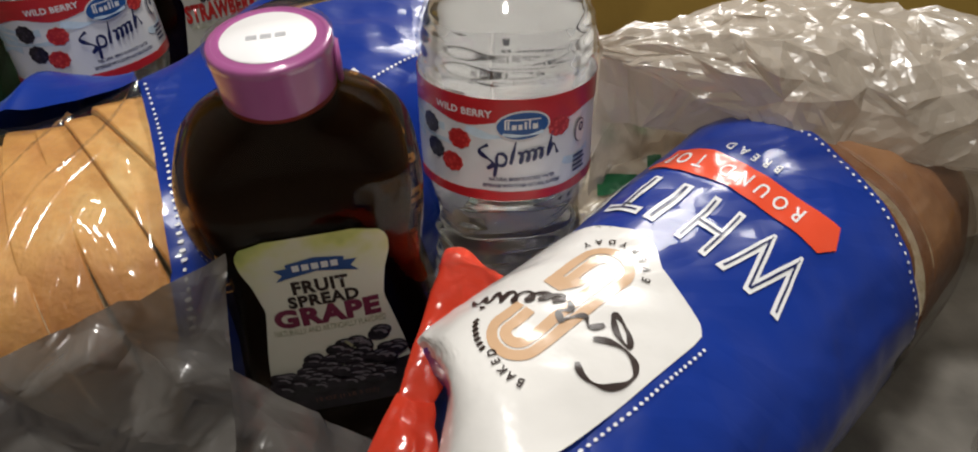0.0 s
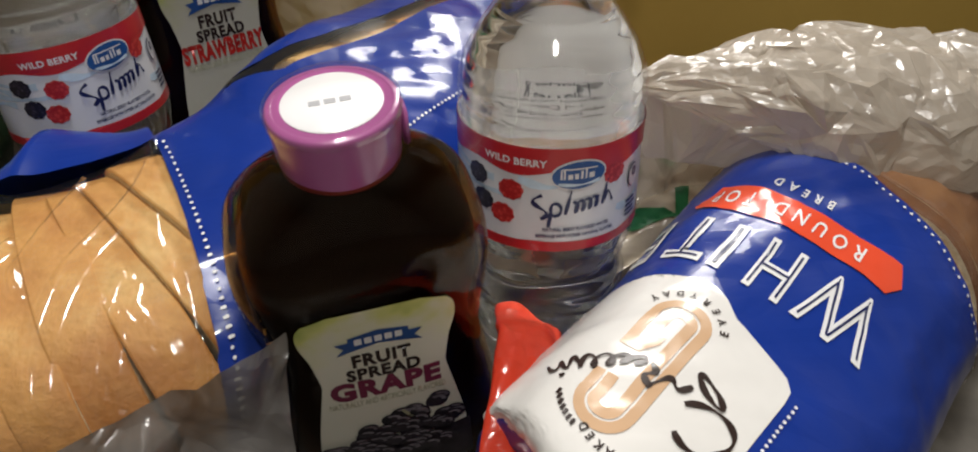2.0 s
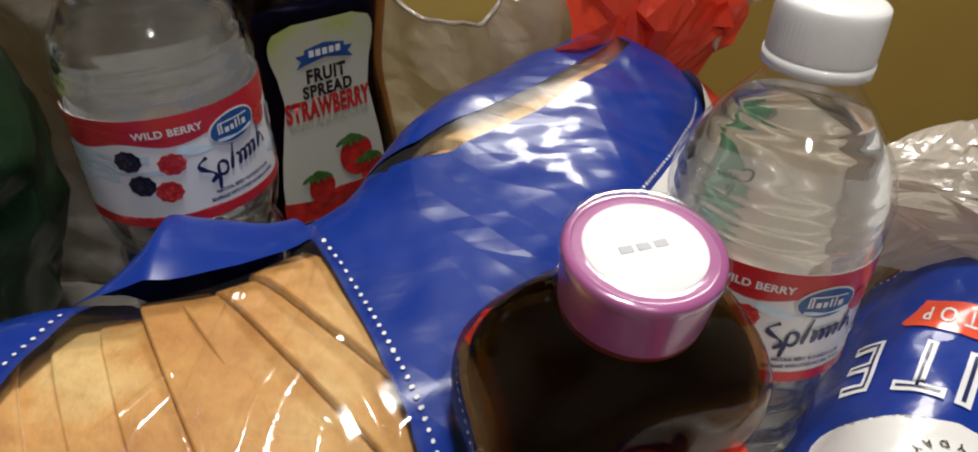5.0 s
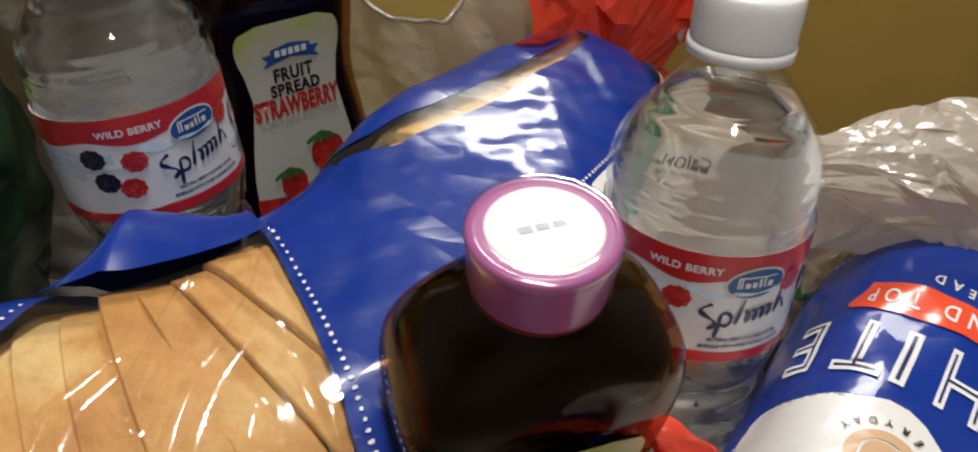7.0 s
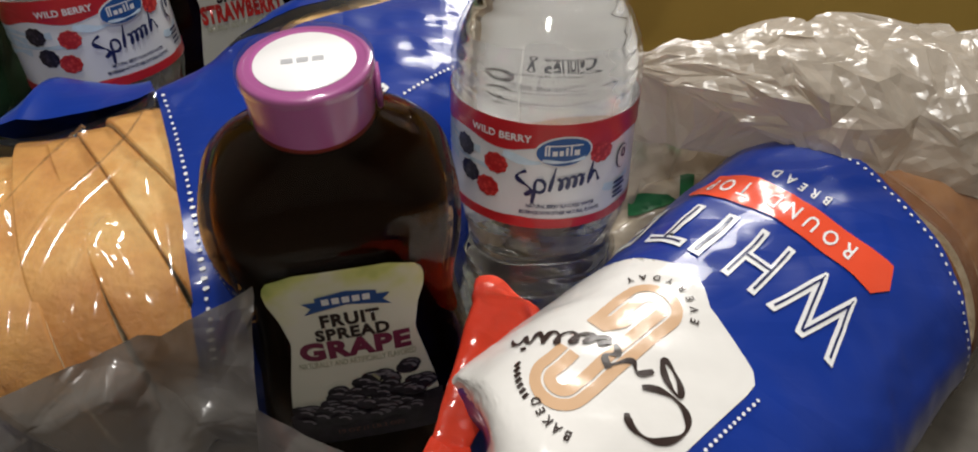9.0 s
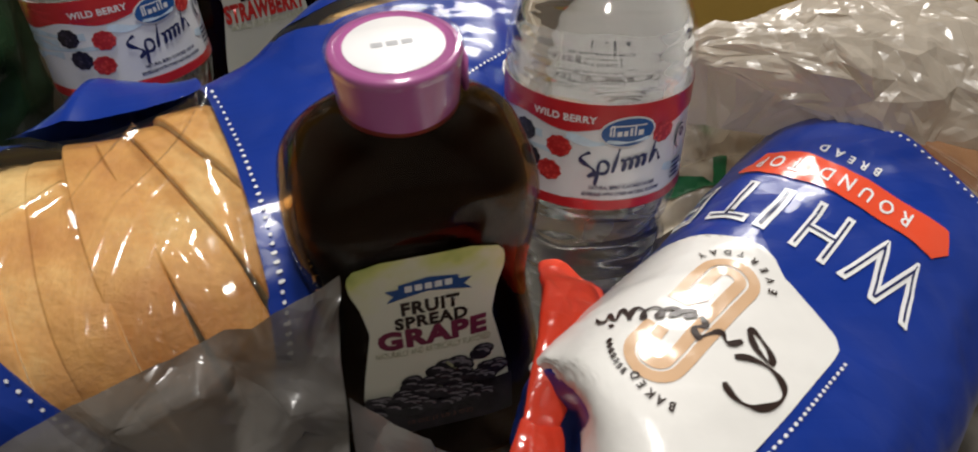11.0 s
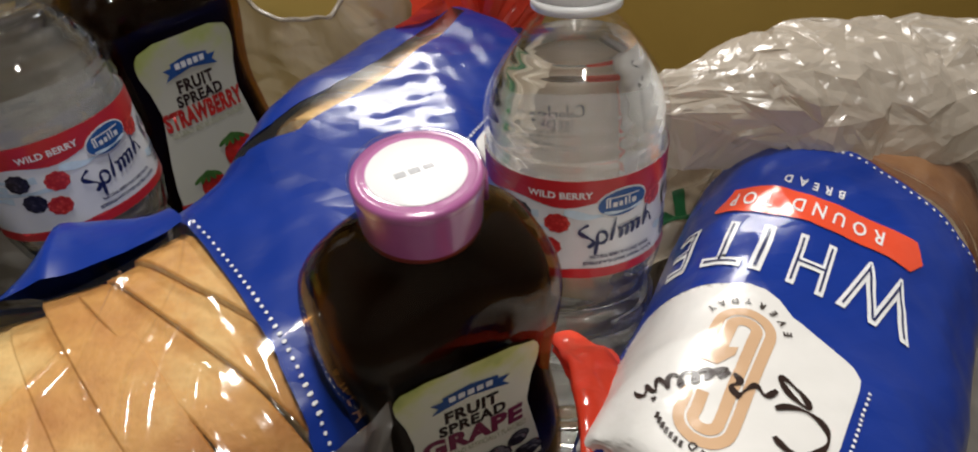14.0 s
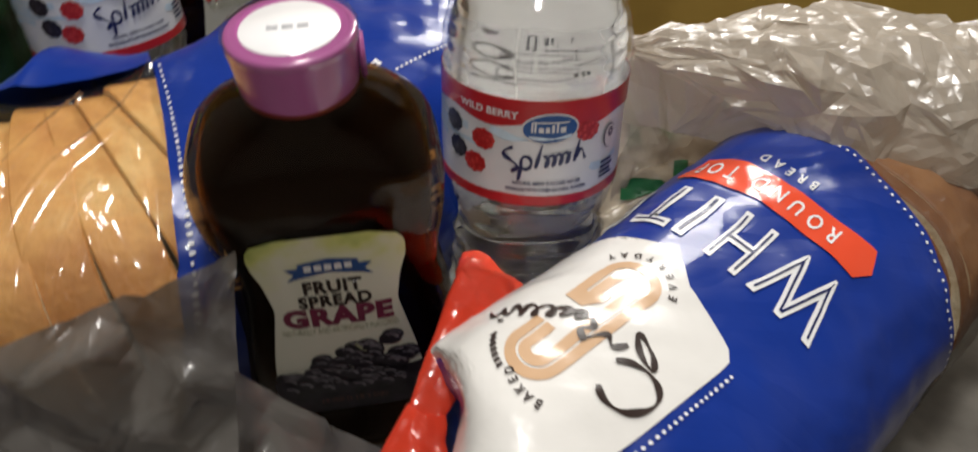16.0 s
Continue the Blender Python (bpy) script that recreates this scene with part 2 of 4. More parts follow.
STICKER = plain("white_sticker", (0.93, 0.92, 0.93), 0.25, vary=0.03, coat=0.5)


def label_paper(name, tint, tone=1.0):
    """Cream label stock with a printed wash of leaves along its upper edge; tone darkens the stock."""
    m, nt, b = material(name)
    tc, sep = nt.nodes.new("ShaderNodeTexCoord"), nt.nodes.new("ShaderNodeSeparateXYZ")
    nt.links.new(tc.outputs["Object"], sep.inputs[0])
    n = noise_node(nt, 85.0, 2.0)
    add = nt.nodes.new("ShaderNodeMath")
    add.operation = "MULTIPLY_ADD"
    add.inputs[1].default_value = 0.036
    out_x, wide = nt.nodes.new("ShaderNodeMath"), nt.nodes.new("ShaderNodeMath")
    out_x.operation, wide.operation = "ABSOLUTE", "MULTIPLY_ADD"
    wide.inputs[1].default_value = 0.42
    nt.links.new(sep.outputs["X"], out_x.inputs[0]), nt.links.new(out_x.outputs[0], wide.inputs[0]), nt.links.new(sep.outputs["Z"], wide.inputs[2])
    nt.links.new(n.outputs["Fac"], add.inputs[0]), nt.links.new(wide.outputs[0], add.inputs[2])
    span = nt.nodes.new("ShaderNodeMapRange")
    socket(span, "From Min", 0.121), socket(span, "From Max", 0.146)
    nt.links.new(add.outputs[0], span.inputs["Value"])
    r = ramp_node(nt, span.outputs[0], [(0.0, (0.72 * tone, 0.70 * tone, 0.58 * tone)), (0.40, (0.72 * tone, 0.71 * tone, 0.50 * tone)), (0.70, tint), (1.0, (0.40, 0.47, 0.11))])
    nt.links.new(r.outputs["Color"], b.inputs["Base Color"])
    socket(b, "Roughness", 0.3), socket(b, "Coat Weight", 0.3), socket(b, "Coat Roughness", 0.1)
    return m


GRAPE_LABEL = label_paper("grape_label_paper", (0.64, 0.66, 0.22))
# the same cream stock, the far bottle's shade put into its tone
SHADED_BERRY_LABEL = label_paper("shaded_strawberry_label_paper", (0.46, 0.50, 0.20), 0.68)
FLAG_BLUE = plain("blue_flag_ink", (0.022, 0.075, 0.25), 0.3)
PLUM_INK = plain("plum_ink", (0.17, 0.018, 0.055), 0.3)
OLIVE_INK = plain("olive_ink", (0.33, 0.33, 0.20), 0.4)
GRAPE_INK = plain("grape_ink", (0.016, 0.011, 0.017), 0.3, vary=0.7, scale=240)
GRAPE_SHEEN = plain("grape_bloom_ink", (0.17, 0.15, 0.17), 0.3, vary=0.5, scale=300)
STRAW_RED = plain("strawberry_ink", (0.42, 0.022, 0.015), 0.3, vary=0.35, scale=260)
LEAF_INK = plain("leaf_ink", (0.05, 0.13, 0.025), 0.35, vary=0.4, scale=200)


def ochre_material():
    m, nt, b = material("ochre_board")
    n = noise_node(nt, 5.0, 6.0)
    r = ramp_node(nt, n.outputs["Fac"], [(0.3, (0.37, 0.235, 0.045)), (0.7, (0.45, 0.295, 0.064))])
    nt.links.new(r.outputs["Color"], b.inputs["Base Color"])
    socket(b, "Roughness", 0.55)
    n2 = noise_node(nt, 180.0)
    bump_node(nt, b, n2.outputs["Fac"], 0.3, 0.0005)
    return m


OCHRE = ochre_material()
OCHRE_LIGHT = plain("light_ochre_board", (0.56, 0.40, 0.11), 0.5, vary=0.08, scale=6)
TABLE = plain("dark_table_top", (0.075, 0.055, 0.038), 0.45, vary=0.3, scale=12, bump=0.0004)
PLASTER = plain("plain_plaster", (0.34, 0.32, 0.29), 0.8, vary=0.05, scale=4)
GREEN_PACK = plain("dark_green_film", (0.012, 0.030, 0.014), 0.25, vary=0.4, scale=30, bump=0.001)
LIME = plain("lime_film", (0.30, 0.42, 0.05), 0.3)

# ---- building helpers ----


def part(name, bm, mat, parent, label="", smooth=True):
    me = bpy.data.meshes.new(name)
    bm.normal_update()
    bm.to_mesh(me)
    bm.free()
    if smooth:
        me.polygons.foreach_set("use_smooth", [True] * len(me.polygons))
    me.materials.append(mat)
    ob = new(name, me)
    if parent is not None:
        ob.parent = parent
    if label:
        ob["label"] = label
    return ob


def thing(name, label, category, at=(0, 0, 0), turn=0.0, group="", kind="", tip=(0, 0)):
    """tip: degrees by which it leans towards -y and towards +x."""
    ob = new(name)
    ob.matrix_world = pose(*at) @ pose(0, 0, 0, *tip, 0) @ pose(0, 0, 0, 0, 0, turn)
    ob.empty_display_size = 0.02
    return tagged(ob, label, category, group, kind)


def box_mesh(x0, x1, y0, y1, z0, z1, bevel=0.0):
    bm = bmesh.new()
    bmesh.ops.create_cube(bm, size=1.0, matrix=Matrix.LocRotScale(((x0 + x1) / 2, (y0 + y1) / 2, (z0 + z1) / 2), None, (x1 - x0, y1 - y0, z1 - z0)))
    if bevel:
        bmesh.ops.bevel(bm, geom=list(bm.edges), offset=bevel, segments=2, affect="EDGES")
    return bm


def sheet(nu, nv, fn, closed_u=False):
    """A grid of points fn(i / nu, j / nv)."""
    bm = bmesh.new()
    rows = [[bm.verts.new(fn(i / nu, j / nv)) for j in range(nv + 1)] for i in range(nu if closed_u else nu + 1)]
    for i in range(nu):
        a, b = rows[i], rows[(i + 1) % len(rows)]
        for j in range(nv):
            bm.faces.new((a[j], b[j], b[j + 1], a[j + 1]))
    return bm


def turned(profile, seg, ripple=None, caps=True):
    """A body of revolution from (radius, height) pairs; ripple(angle, z) scales the radius."""
    bm = bmesh.new()
    rings = []
    for r, z in profile:
        rings.append([bm.verts.new((r * f * math.cos(a), r * f * math.sin(a), z))
                      for a in (2 * math.pi * k / seg for k in range(seg)) for f in ((ripple(a, z) if ripple else 1.0),)])
    for a, b in zip(rings, rings[1:]):
        for k in range(seg):
            bm.faces.new((a[k], a[(k + 1) % seg], b[(k + 1) % seg], b[k]))
    if caps:
        bm.faces.new(list(reversed(rings[0])))
        bm.faces.new(rings[-1])
    return bm


def smooth_profile(points, n):
    """n + 1 points on a smooth curve through (radius, height) pairs."""
    out = []
    m = len(points) - 1
    for k in range(n + 1):
        t = k / n * m
        i = min(int(t), m - 1)
        f = t - i
        p = [points[max(0, min(m, i + d))] for d in (-1, 0, 1, 2)]
        out.append(tuple(0.5 * (2 * p[1][c] + (p[2][c] - p[0][c]) * f + (2 * p[0][c] - 5 * p[1][c] + 4 * p[2][c] - p[3][c]) * f * f
                                + (3 * p[1][c] - p[0][c] - 3 * p[2][c] + p[3][c]) * f ** 3) for c in range(len(p[1]))))
    return out


def refine(bm, longest):
    bmesh.ops.triangulate(bm, faces=list(bm.faces))
    for _ in range(7):
        long = [e for e in bm.edges if e.calc_length() > longest]
        if not long:
            break
        bmesh.ops.subdivide_edges(bm, edges=long, cuts=1)
        bmesh.ops.triangulate(bm, faces=[f for f in bm.faces if len(f.verts) > 3])
    return bm


def flat_text(words, height, bold=0.0, wide=1.0, spacing=1.0, longest=0.004):
    """Lettering in the built-in font, centred on the origin of the xy plane; height is that of a capital."""
    curve = bpy.data.curves.new("lettering", "FONT")
    curve.body, curve.size, curve.align_x, curve.align_y = words, 1.0, "CENTER", "CENTER"
    curve.offset, curve.space_character, curve.resolution_u = bold, spacing, 3
    ob = new("lettering", curve)
    bpy.context.view_layer.update()
    me = bpy.data.meshes.new_from_object(ob.evaluated_get(bpy.context.evaluated_depsgraph_get()))
    bpy.data.objects.remove(ob)
    bpy.data.curves.remove(curve)
    bm = bmesh.new()
    bm.from_mesh(me)
    bpy.data.meshes.remove(me)
    ys = [v.co.y for v in bm.verts]
    xs = [v.co.x for v in bm.verts]
    k, cy, cx = height / (max(ys) - min(ys) - 2 * bold), (max(ys) + min(ys)) / 2, (max(xs) + min(xs)) / 2
    for v in bm.verts:
        v.co = ((v.co.x - cx) * k * wide, (v.co.y - cy) * k, 0)
    bmesh.ops.remove_doubles(bm, verts=bm.verts, dist=1e-7)
    return refine(bm, longest)


def flat_shape(outline, longest=0.004):
    bm = bmesh.new()
    bm.faces.new([bm.verts.new((x, y, 0)) for x, y in outline])
    return refine(bm, longest)


def ellipse(cx, cy, rx, ry, n=28, turn=0.0):
    c, s = math.cos(turn), math.sin(turn)
    return [(cx + rx * math.cos(a) * c - ry * math.sin(a) * s, cy + rx * math.cos(a) * s + ry * math.sin(a) * c) for a in (2 * math.pi * k / n for k in range(n))]


def rect(x0, x1, y0, y1):
    return [(x0, y0), (x1, y0), (x1, y1), (x0, y1)]


def stroke(fn, n, width):
    """A pen stroke along fn(t), t from 0 to 1, swelling and thinning a little."""
    bm = bmesh.new()
    pts = [Vector((*fn(k / n), 0)) for k in range(n + 1)]
    last = None
    for k, p in enumerate(pts):
        d = (pts[min(n, k + 1)] - pts[max(0, k - 1)]).normalized()
        w = width * (0.75 + 0.35 * math.sin(k * 0.5))
        side = Vector((-d.y, d.x, 0)) * w / 2
        pair = (bm.verts.new(p + side), bm.verts.new(p - side))
        if last:
            bm.faces.new((last[0], last[1], pair[1], pair[0]))
        last = pair
    return bm


def merge(*parts):
    bm = bmesh.new()
    for p in parts:
        me = bpy.data.meshes.new("joined")
        p.to_mesh(me)
        p.free()
        bm.from_mesh(me)
        bpy.data.meshes.remove(me)
    return bm


def moved(bm, dx=0.0, dy=0.0, turn=0.0):
    c, s = math.cos(radians(turn)), math.sin(radians(turn))
    for v in bm.verts:
        x, y = v.co.x, v.co.y
        v.co.x, v.co.y = x * c - y * s + dx, x * s + y * c + dy
    return bm


def laid(bm, surface, lift):
    """Lay flat artwork on a surface; surface(x, y, lift) gives the point."""
    for v in bm.verts:
        v.co = surface(v.co.x, v.co.y, lift)
    return bm


def rough(p, scale, seed=0.0):
    return noise.noise(Vector(p) * scale + Vector((seed, seed * 0.7, -seed)))


def crease(p, scale, seed=0.0):
    """Sharp folds like crumpled film, about -1 to 1."""
    d = noise.voronoi(Vector(p) * scale + Vector((seed, -seed, seed * 0.3)))[0]
    return 1.6 * (d[1] - d[0]) - 0.6


FOLDS = [Vector((math.cos(2.4 * k) * math.sin(1 + 1.7 * k), math.sin(2.4 * k) * math.sin(1 + 1.7 * k), math.cos(1 + 1.7 * k))) for k in range(7)]


def folds(p, scale, seed=0.0):
    """Flat facets between straight creases, as in stiff film, about -1 to 1."""
    total = 0.0
    w = Vector((rough(p, scale * 0.35, seed), rough(p, scale * 0.35, seed + 4), rough(p, scale * 0.35, seed + 8))) * (1.1 / scale)
    for k, d in enumerate(FOLDS):
        f = scale * (1.6 + 0.9 * k)
        t = (p + w).dot(d) * f + seed * (k + 1) * 1.37
        tri = abs((t % 2.0) - 1.0) * 2 - 1
        total += tri * (0.5 + 0.9 * max(0.0, rough(p, scale * 0.5, seed + 13 * k))) / (0.8 + 0.45 * k)
    return total * 0.6


def crumple(p, amount, seed, scale=26):
    return amount * (0.9 * folds(p, scale, seed) + 0.35 * folds(p, scale * 2.3, seed + 5) + 0.5 * rough(p, scale * 0.4, seed + 2))


def crinkled(nu, nv, fn, amount, seed):
    """A film sheet of uneven flat facets, each broken once more, as crumpled plastic has."""
    rng = random.Random(seed)
    bm = bmesh.new()

    def place(i, j):
        a = i / nu + (rng.uniform(-0.42, 0.42) / nu if 0 < i < nu else 0)
        b = j / nv + (rng.uniform(-0.42, 0.42) / nv if 0 < j < nv else 0)
        return bm.verts.new(fn(a, b))
    rows = [[place(i, j) for j in range(nv + 1)] for i in range(nu + 1)]
    for i in range(nu):
        for j in range(nv):
            q = (rows[i][j], rows[i + 1][j], rows[i + 1][j + 1], rows[i][j + 1])
            if rng.random() < 0.5:
                bm.faces.new((q[0], q[1], q[2])), bm.faces.new((q[0], q[2], q[3]))
            else:
                bm.faces.new((q[0], q[1], q[3])), bm.faces.new((q[1], q[2], q[3]))
    for spread in (1.0, 0.34, 0.13):
        if spread < 1:
            bmesh.ops.subdivide_edges(bm, edges=list(bm.edges), cuts=1, use_grid_fill=True)
        bm.normal_update()
        for v, n in [(v, v.normal.copy()) for v in bm.verts]:
            v.co += n * rng.gauss(0, amount * spread)
    return bm


# ---- the room ----
def structure(name, bm, mat, label, category):
    return tagged(part(name, bm, mat, None, smooth=False), label, category, kind="structure")


structure("table_top", box_mesh(-1.0, 1.0, -0.45, 0.60, -0.03, 0.0, 0.002), TABLE, "dark brown table top under the groceries", "table top")
structure("back_board", box_mesh(-1.0, 1.0, 0.604, 0.630, -0.03, 0.36, 0.002), OCHRE, "plain ochre yellow board standing behind the groceries", "board")
structure("board_strip", box_mesh(-0.125, -0.03, 0.590, 0.604, 0.0, 0.36, 0.002), OCHRE_LIGHT, "lighter yellow upright strip on the board", "trim")
structure("wall_back", box_mesh(-1.7, 1.7, 2.40, 2.50, -0.8, 1.9), PLASTER, "plain pale plaster wall beyond the table", "wall")
structure("wall_left", box_mesh(-1.8, -1.7, -1.7, 2.50, -0.8, 1.9), PLASTER, "plain pale plaster side wall", "wall")
structure("wall_right", box_mesh(1.7, 1.8, -1.7, 2.50, -0.8, 1.9), PLASTER, "plain pale plaster side wall", "wall")
structure("wall_front", box_mesh(-1.7, 1.7, -1.8, -1.7, -0.8, 1.9), PLASTER, "plain pale plaster wall behind the camera", "wall")
structure("ceiling", box_mesh(-1.8, 1.8, -1.8, 2.50, 1.9, 2.0), PLASTER, "plain pale plaster ceiling", "ceiling")
structure("floor", box_mesh(-1.8, 1.8, -1.8, 2.50, -0.9, -0.8), TABLE, "plain dark floor under the table", "floor")

# ---- bagged bread ----


class Loaf:
    """A bagged loaf along a smooth line of (x, y, base, half width, height), from the gathered end to the far end."""

    def __init__(self, points, wrinkle, seed, power=2.7, roll=0.0, fine=0.28, tent=None, pinch=1.0):
        self.rows = smooth_profile(points, 240)
        self.wrinkle, self.seed, self.power, self.roll = wrinkle, seed, power, radians(roll)
        self.fine, self.tent, self.pinch = fine, tent, pinch
        self.length = [0.0]
        for a, b in zip(self.rows, self.rows[1:]):
            self.length.append(self.length[-1] + math.hypot(b[0] - a[0], b[1] - a[1]))
        self.total = self.length[-1]
        self.arc = [0.0]
        w, h = 0.062, 0.055
        last = self.section(0.0, w, h)
        for k in range(1, 361):
            now = self.section(math.pi * k / 360, w, h)
            self.arc.append(self.arc[-1] + math.hypot(now[0] - last[0], now[1] - last[1]))
            last = now
        self.half = self.arc[-1]

    def section(self, a, w, h):
        s, c, e = math.sin(a), math.cos(a), 2 / self.power
        q = w * math.copysign(abs(s) ** e, s)
        if q < -0.62 * w:
            q = -0.62 * w + (q + 0.62 * w) * self.pinch
        return q, h * math.copysign(abs(c) ** (e * 1.12), c)

    def at(self, s):
        s = max(0.0, min(self.total - 1e-6, s))
        k = int(np.searchsorted(self.length, s, side="right")) - 1
        f = (s - self.length[k]) / (self.length[k + 1] - self.length[k])
        a, b = self.rows[k], self.rows[k + 1]
        lo, hi = self.rows[max(0, k - 6)], self.rows[min(240, k + 7)]
        t = Vector((hi[0] - lo[0], hi[1] - lo[1], 0)).normalized()
        return [a[c] + (b[c] - a[c]) * f for c in range(5)], t

    def angle(self, v):
        return math.copysign(float(np.interp(abs(v), self.arc, np.linspace(0, math.pi, 361))), v)

    def point(self, s, v, lift=0.0, calm=1.0):
        (x, y, z0, w, h), t = self.at(s)
        side = Vector((t.y, -t.x, 0))
        a = self.angle(v)
        q, z = self.section(a, w, h / 2)
        c, f = math.cos(self.roll), math.sin(self.roll)
        gx, gz = q / w ** 2, z / (h / 2) ** 2
        out = (side * (gx * c + gz * f) + Vector((0, 0, gz * c - gx * f))).normalized()
        q, z = q * c + z * f, z * c - q * f
        p = Vector((x, y, z0 + h / 2 + z)) + side * q
        if self.tent:
            lift = lift + self.tent(s, v)
        if calm:
            n = 0.6 * rough(p, 20, self.seed) + 0.70 * folds(p, 26, self.seed + 7) + self.fine * folds(p, 60, self.seed + 1)
            lift = lift + self.wrinkle * n * calm
        return p + out * lift


def loaf_patch(loaf, s0, s1, v0, v1, step, lift=0.0, bulge=None, skew0=0.0, skew1=0.0, calm=1.0, edge0=None, edge1=None):
    lo, hi = (v if callable(v) else (lambda s, v=v: v) for v in (v0, v1))
    nu, nv = max(2, int(abs(s1 - s0) / step)), max(2, int(abs(hi(s0) - lo(s0)) / step))

    def fn(a, b):
        s = s0 + (s1 - s0) * a
        v = lo(s) + (hi(s) - lo(s)) * b
        s += skew0 * v * (1 - a) + skew1 * v * a + (edge0(v) * (1 - a) if edge0 else 0.0) + (edge1(v) * a if edge1 else 0.0)
        return loaf.point(s, v, lift + (bulge(a, b) if bulge else 0.0), calm)
    return sheet(nu, nv, fn)


def slices(parent, loaf, s0, s1, thick, seed, shrink=0.0035, crust=CRUST, tilt=0.0):
    """Slices of bread standing one behind the other inside the bag."""
    rng = random.Random(seed)
    s = s0
    while s < s1:
        th = thick * rng.uniform(0.9, 1.12)
        (x, y, z0, w, h), t = loaf.at(s + th / 2)
        side = Vector((t.y, -t.x, 0))
        lean, drop, slide, size = tilt + rng.uniform(-0.04, 0.04), rng.uniform(-0.0016, 0.0006), rng.uniform(-0.0018, 0.0018), rng.uniform(0.984, 1.004)
        phase = rng.uniform(0, 6)
        bm = bmesh.new()
        rings = []
        tk = th * 1.34
        brow = rng.uniform(0.22, 0.40)
        bake = []
        for off, inset in ((0.0, 0.0009), (0.0005, 0.0001), (0.0011, 0.0), (tk * 0.5, 0.0), (tk - 0.0011, 0.0), (tk - 0.0005, 0.0001), (tk, 0.0009)):
            ring = []
            for k in range(56):
                a = 2 * math.pi * k / 56
                q, z = loaf.section(a if a <= math.pi else a - 2 * math.pi, (w - shrink - inset) * size, (h / 2 - shrink - inset) * size)
                if len(bake) < 56:
                    bake.append(max(0.0, min(1.0, 0.5 - (z + 0.35 * q - (brow - 0.15) * 0.3 * h) / (0.5 * h))))
                wob = 1.0 + 0.012 * math.sin(3 * a + phase) + 0.018 * rough((q, z, s), 40, seed) + 0.006 * math.sin(7 * a + 2 * phase)
                if loaf.tent and crust is CRUST:
                    grow = 1 + 0.8 * loaf.tent(s, float(np.interp(a if a <= math.pi else 2 * math.pi - a, np.linspace(0, math.pi, 361), loaf.arc)) * (1 if a <= math.pi else -1)) / math.hypot(q, z)
                    q, z = q * grow, z * grow
                q, z = q * math.cos(loaf.roll) + z * math.sin(loaf.roll), z * math.cos(loaf.roll) - q * math.sin(loaf.roll)
                c = Vector((x, y, z0 + h / 2 + drop)) + side * (q * wob + slide) + Vector((0, 0, z * wob)) + t * (off - th / 2 + lean * (z + q * 0.6))
                ring.append(c)
            rings.append(ring)
        ends = [[bm.verts.new(c) for c in r] for r in (rings[0], rings[-1])]
        rings = [[bm.verts.new(c) for c in r] for r in rings]
        for a, b in zip(rings, rings[1:]):
            for k in range(56):
                bm.faces.new((a[k], a[(k + 1) % 56], b[(k + 1) % 56], b[k]))
        for f in (bm.faces.new(list(reversed(ends[0]))), bm.faces.new(ends[1])):
            f.material_index = 1
        ob = part("slice", bm, crust, parent)
        ob.data.materials.append(CRUMB)
        layer = ob.data.attributes.new("bake", "FLOAT", "POINT")
        layer.data.foreach_set("value", [bake[k % 56] for k in range(len(ob.data.vertices))])
        s += th


def dots(loaf, s_of, v_of, count, radius, lift):
    bm = bmesh.new()
    for k in range(count):
        s, v = s_of(k / (count - 1)), v_of(k / (count - 1))
        ring = [bm.verts.new(loaf.point(s + radius * math.cos(a), v + radius * math.sin(a), lift)) for a in (2 * math.pi * j / 8 for j in range(8))]
        bm.faces.new(ring)
    return bm


def arc_text(words, radius, centre, spread, height, top):
    """Capitals set one by one on an arc over or under a centre, reading from left to right."""
    made = []
    for k, ch in enumerate(words):
        if ch == " ":
            continue
        a = radians(spread * (k / (len(words) - 1) - 0.5))
        y = radius * math.cos(a) * (1 if top else -1)
        made.append(moved(flat_text(ch, height, 0.03, 0.9), centre[0] + radius * math.sin(a), centre[1] + y, math.degrees(-a if top else a)))
    return merge(*made)


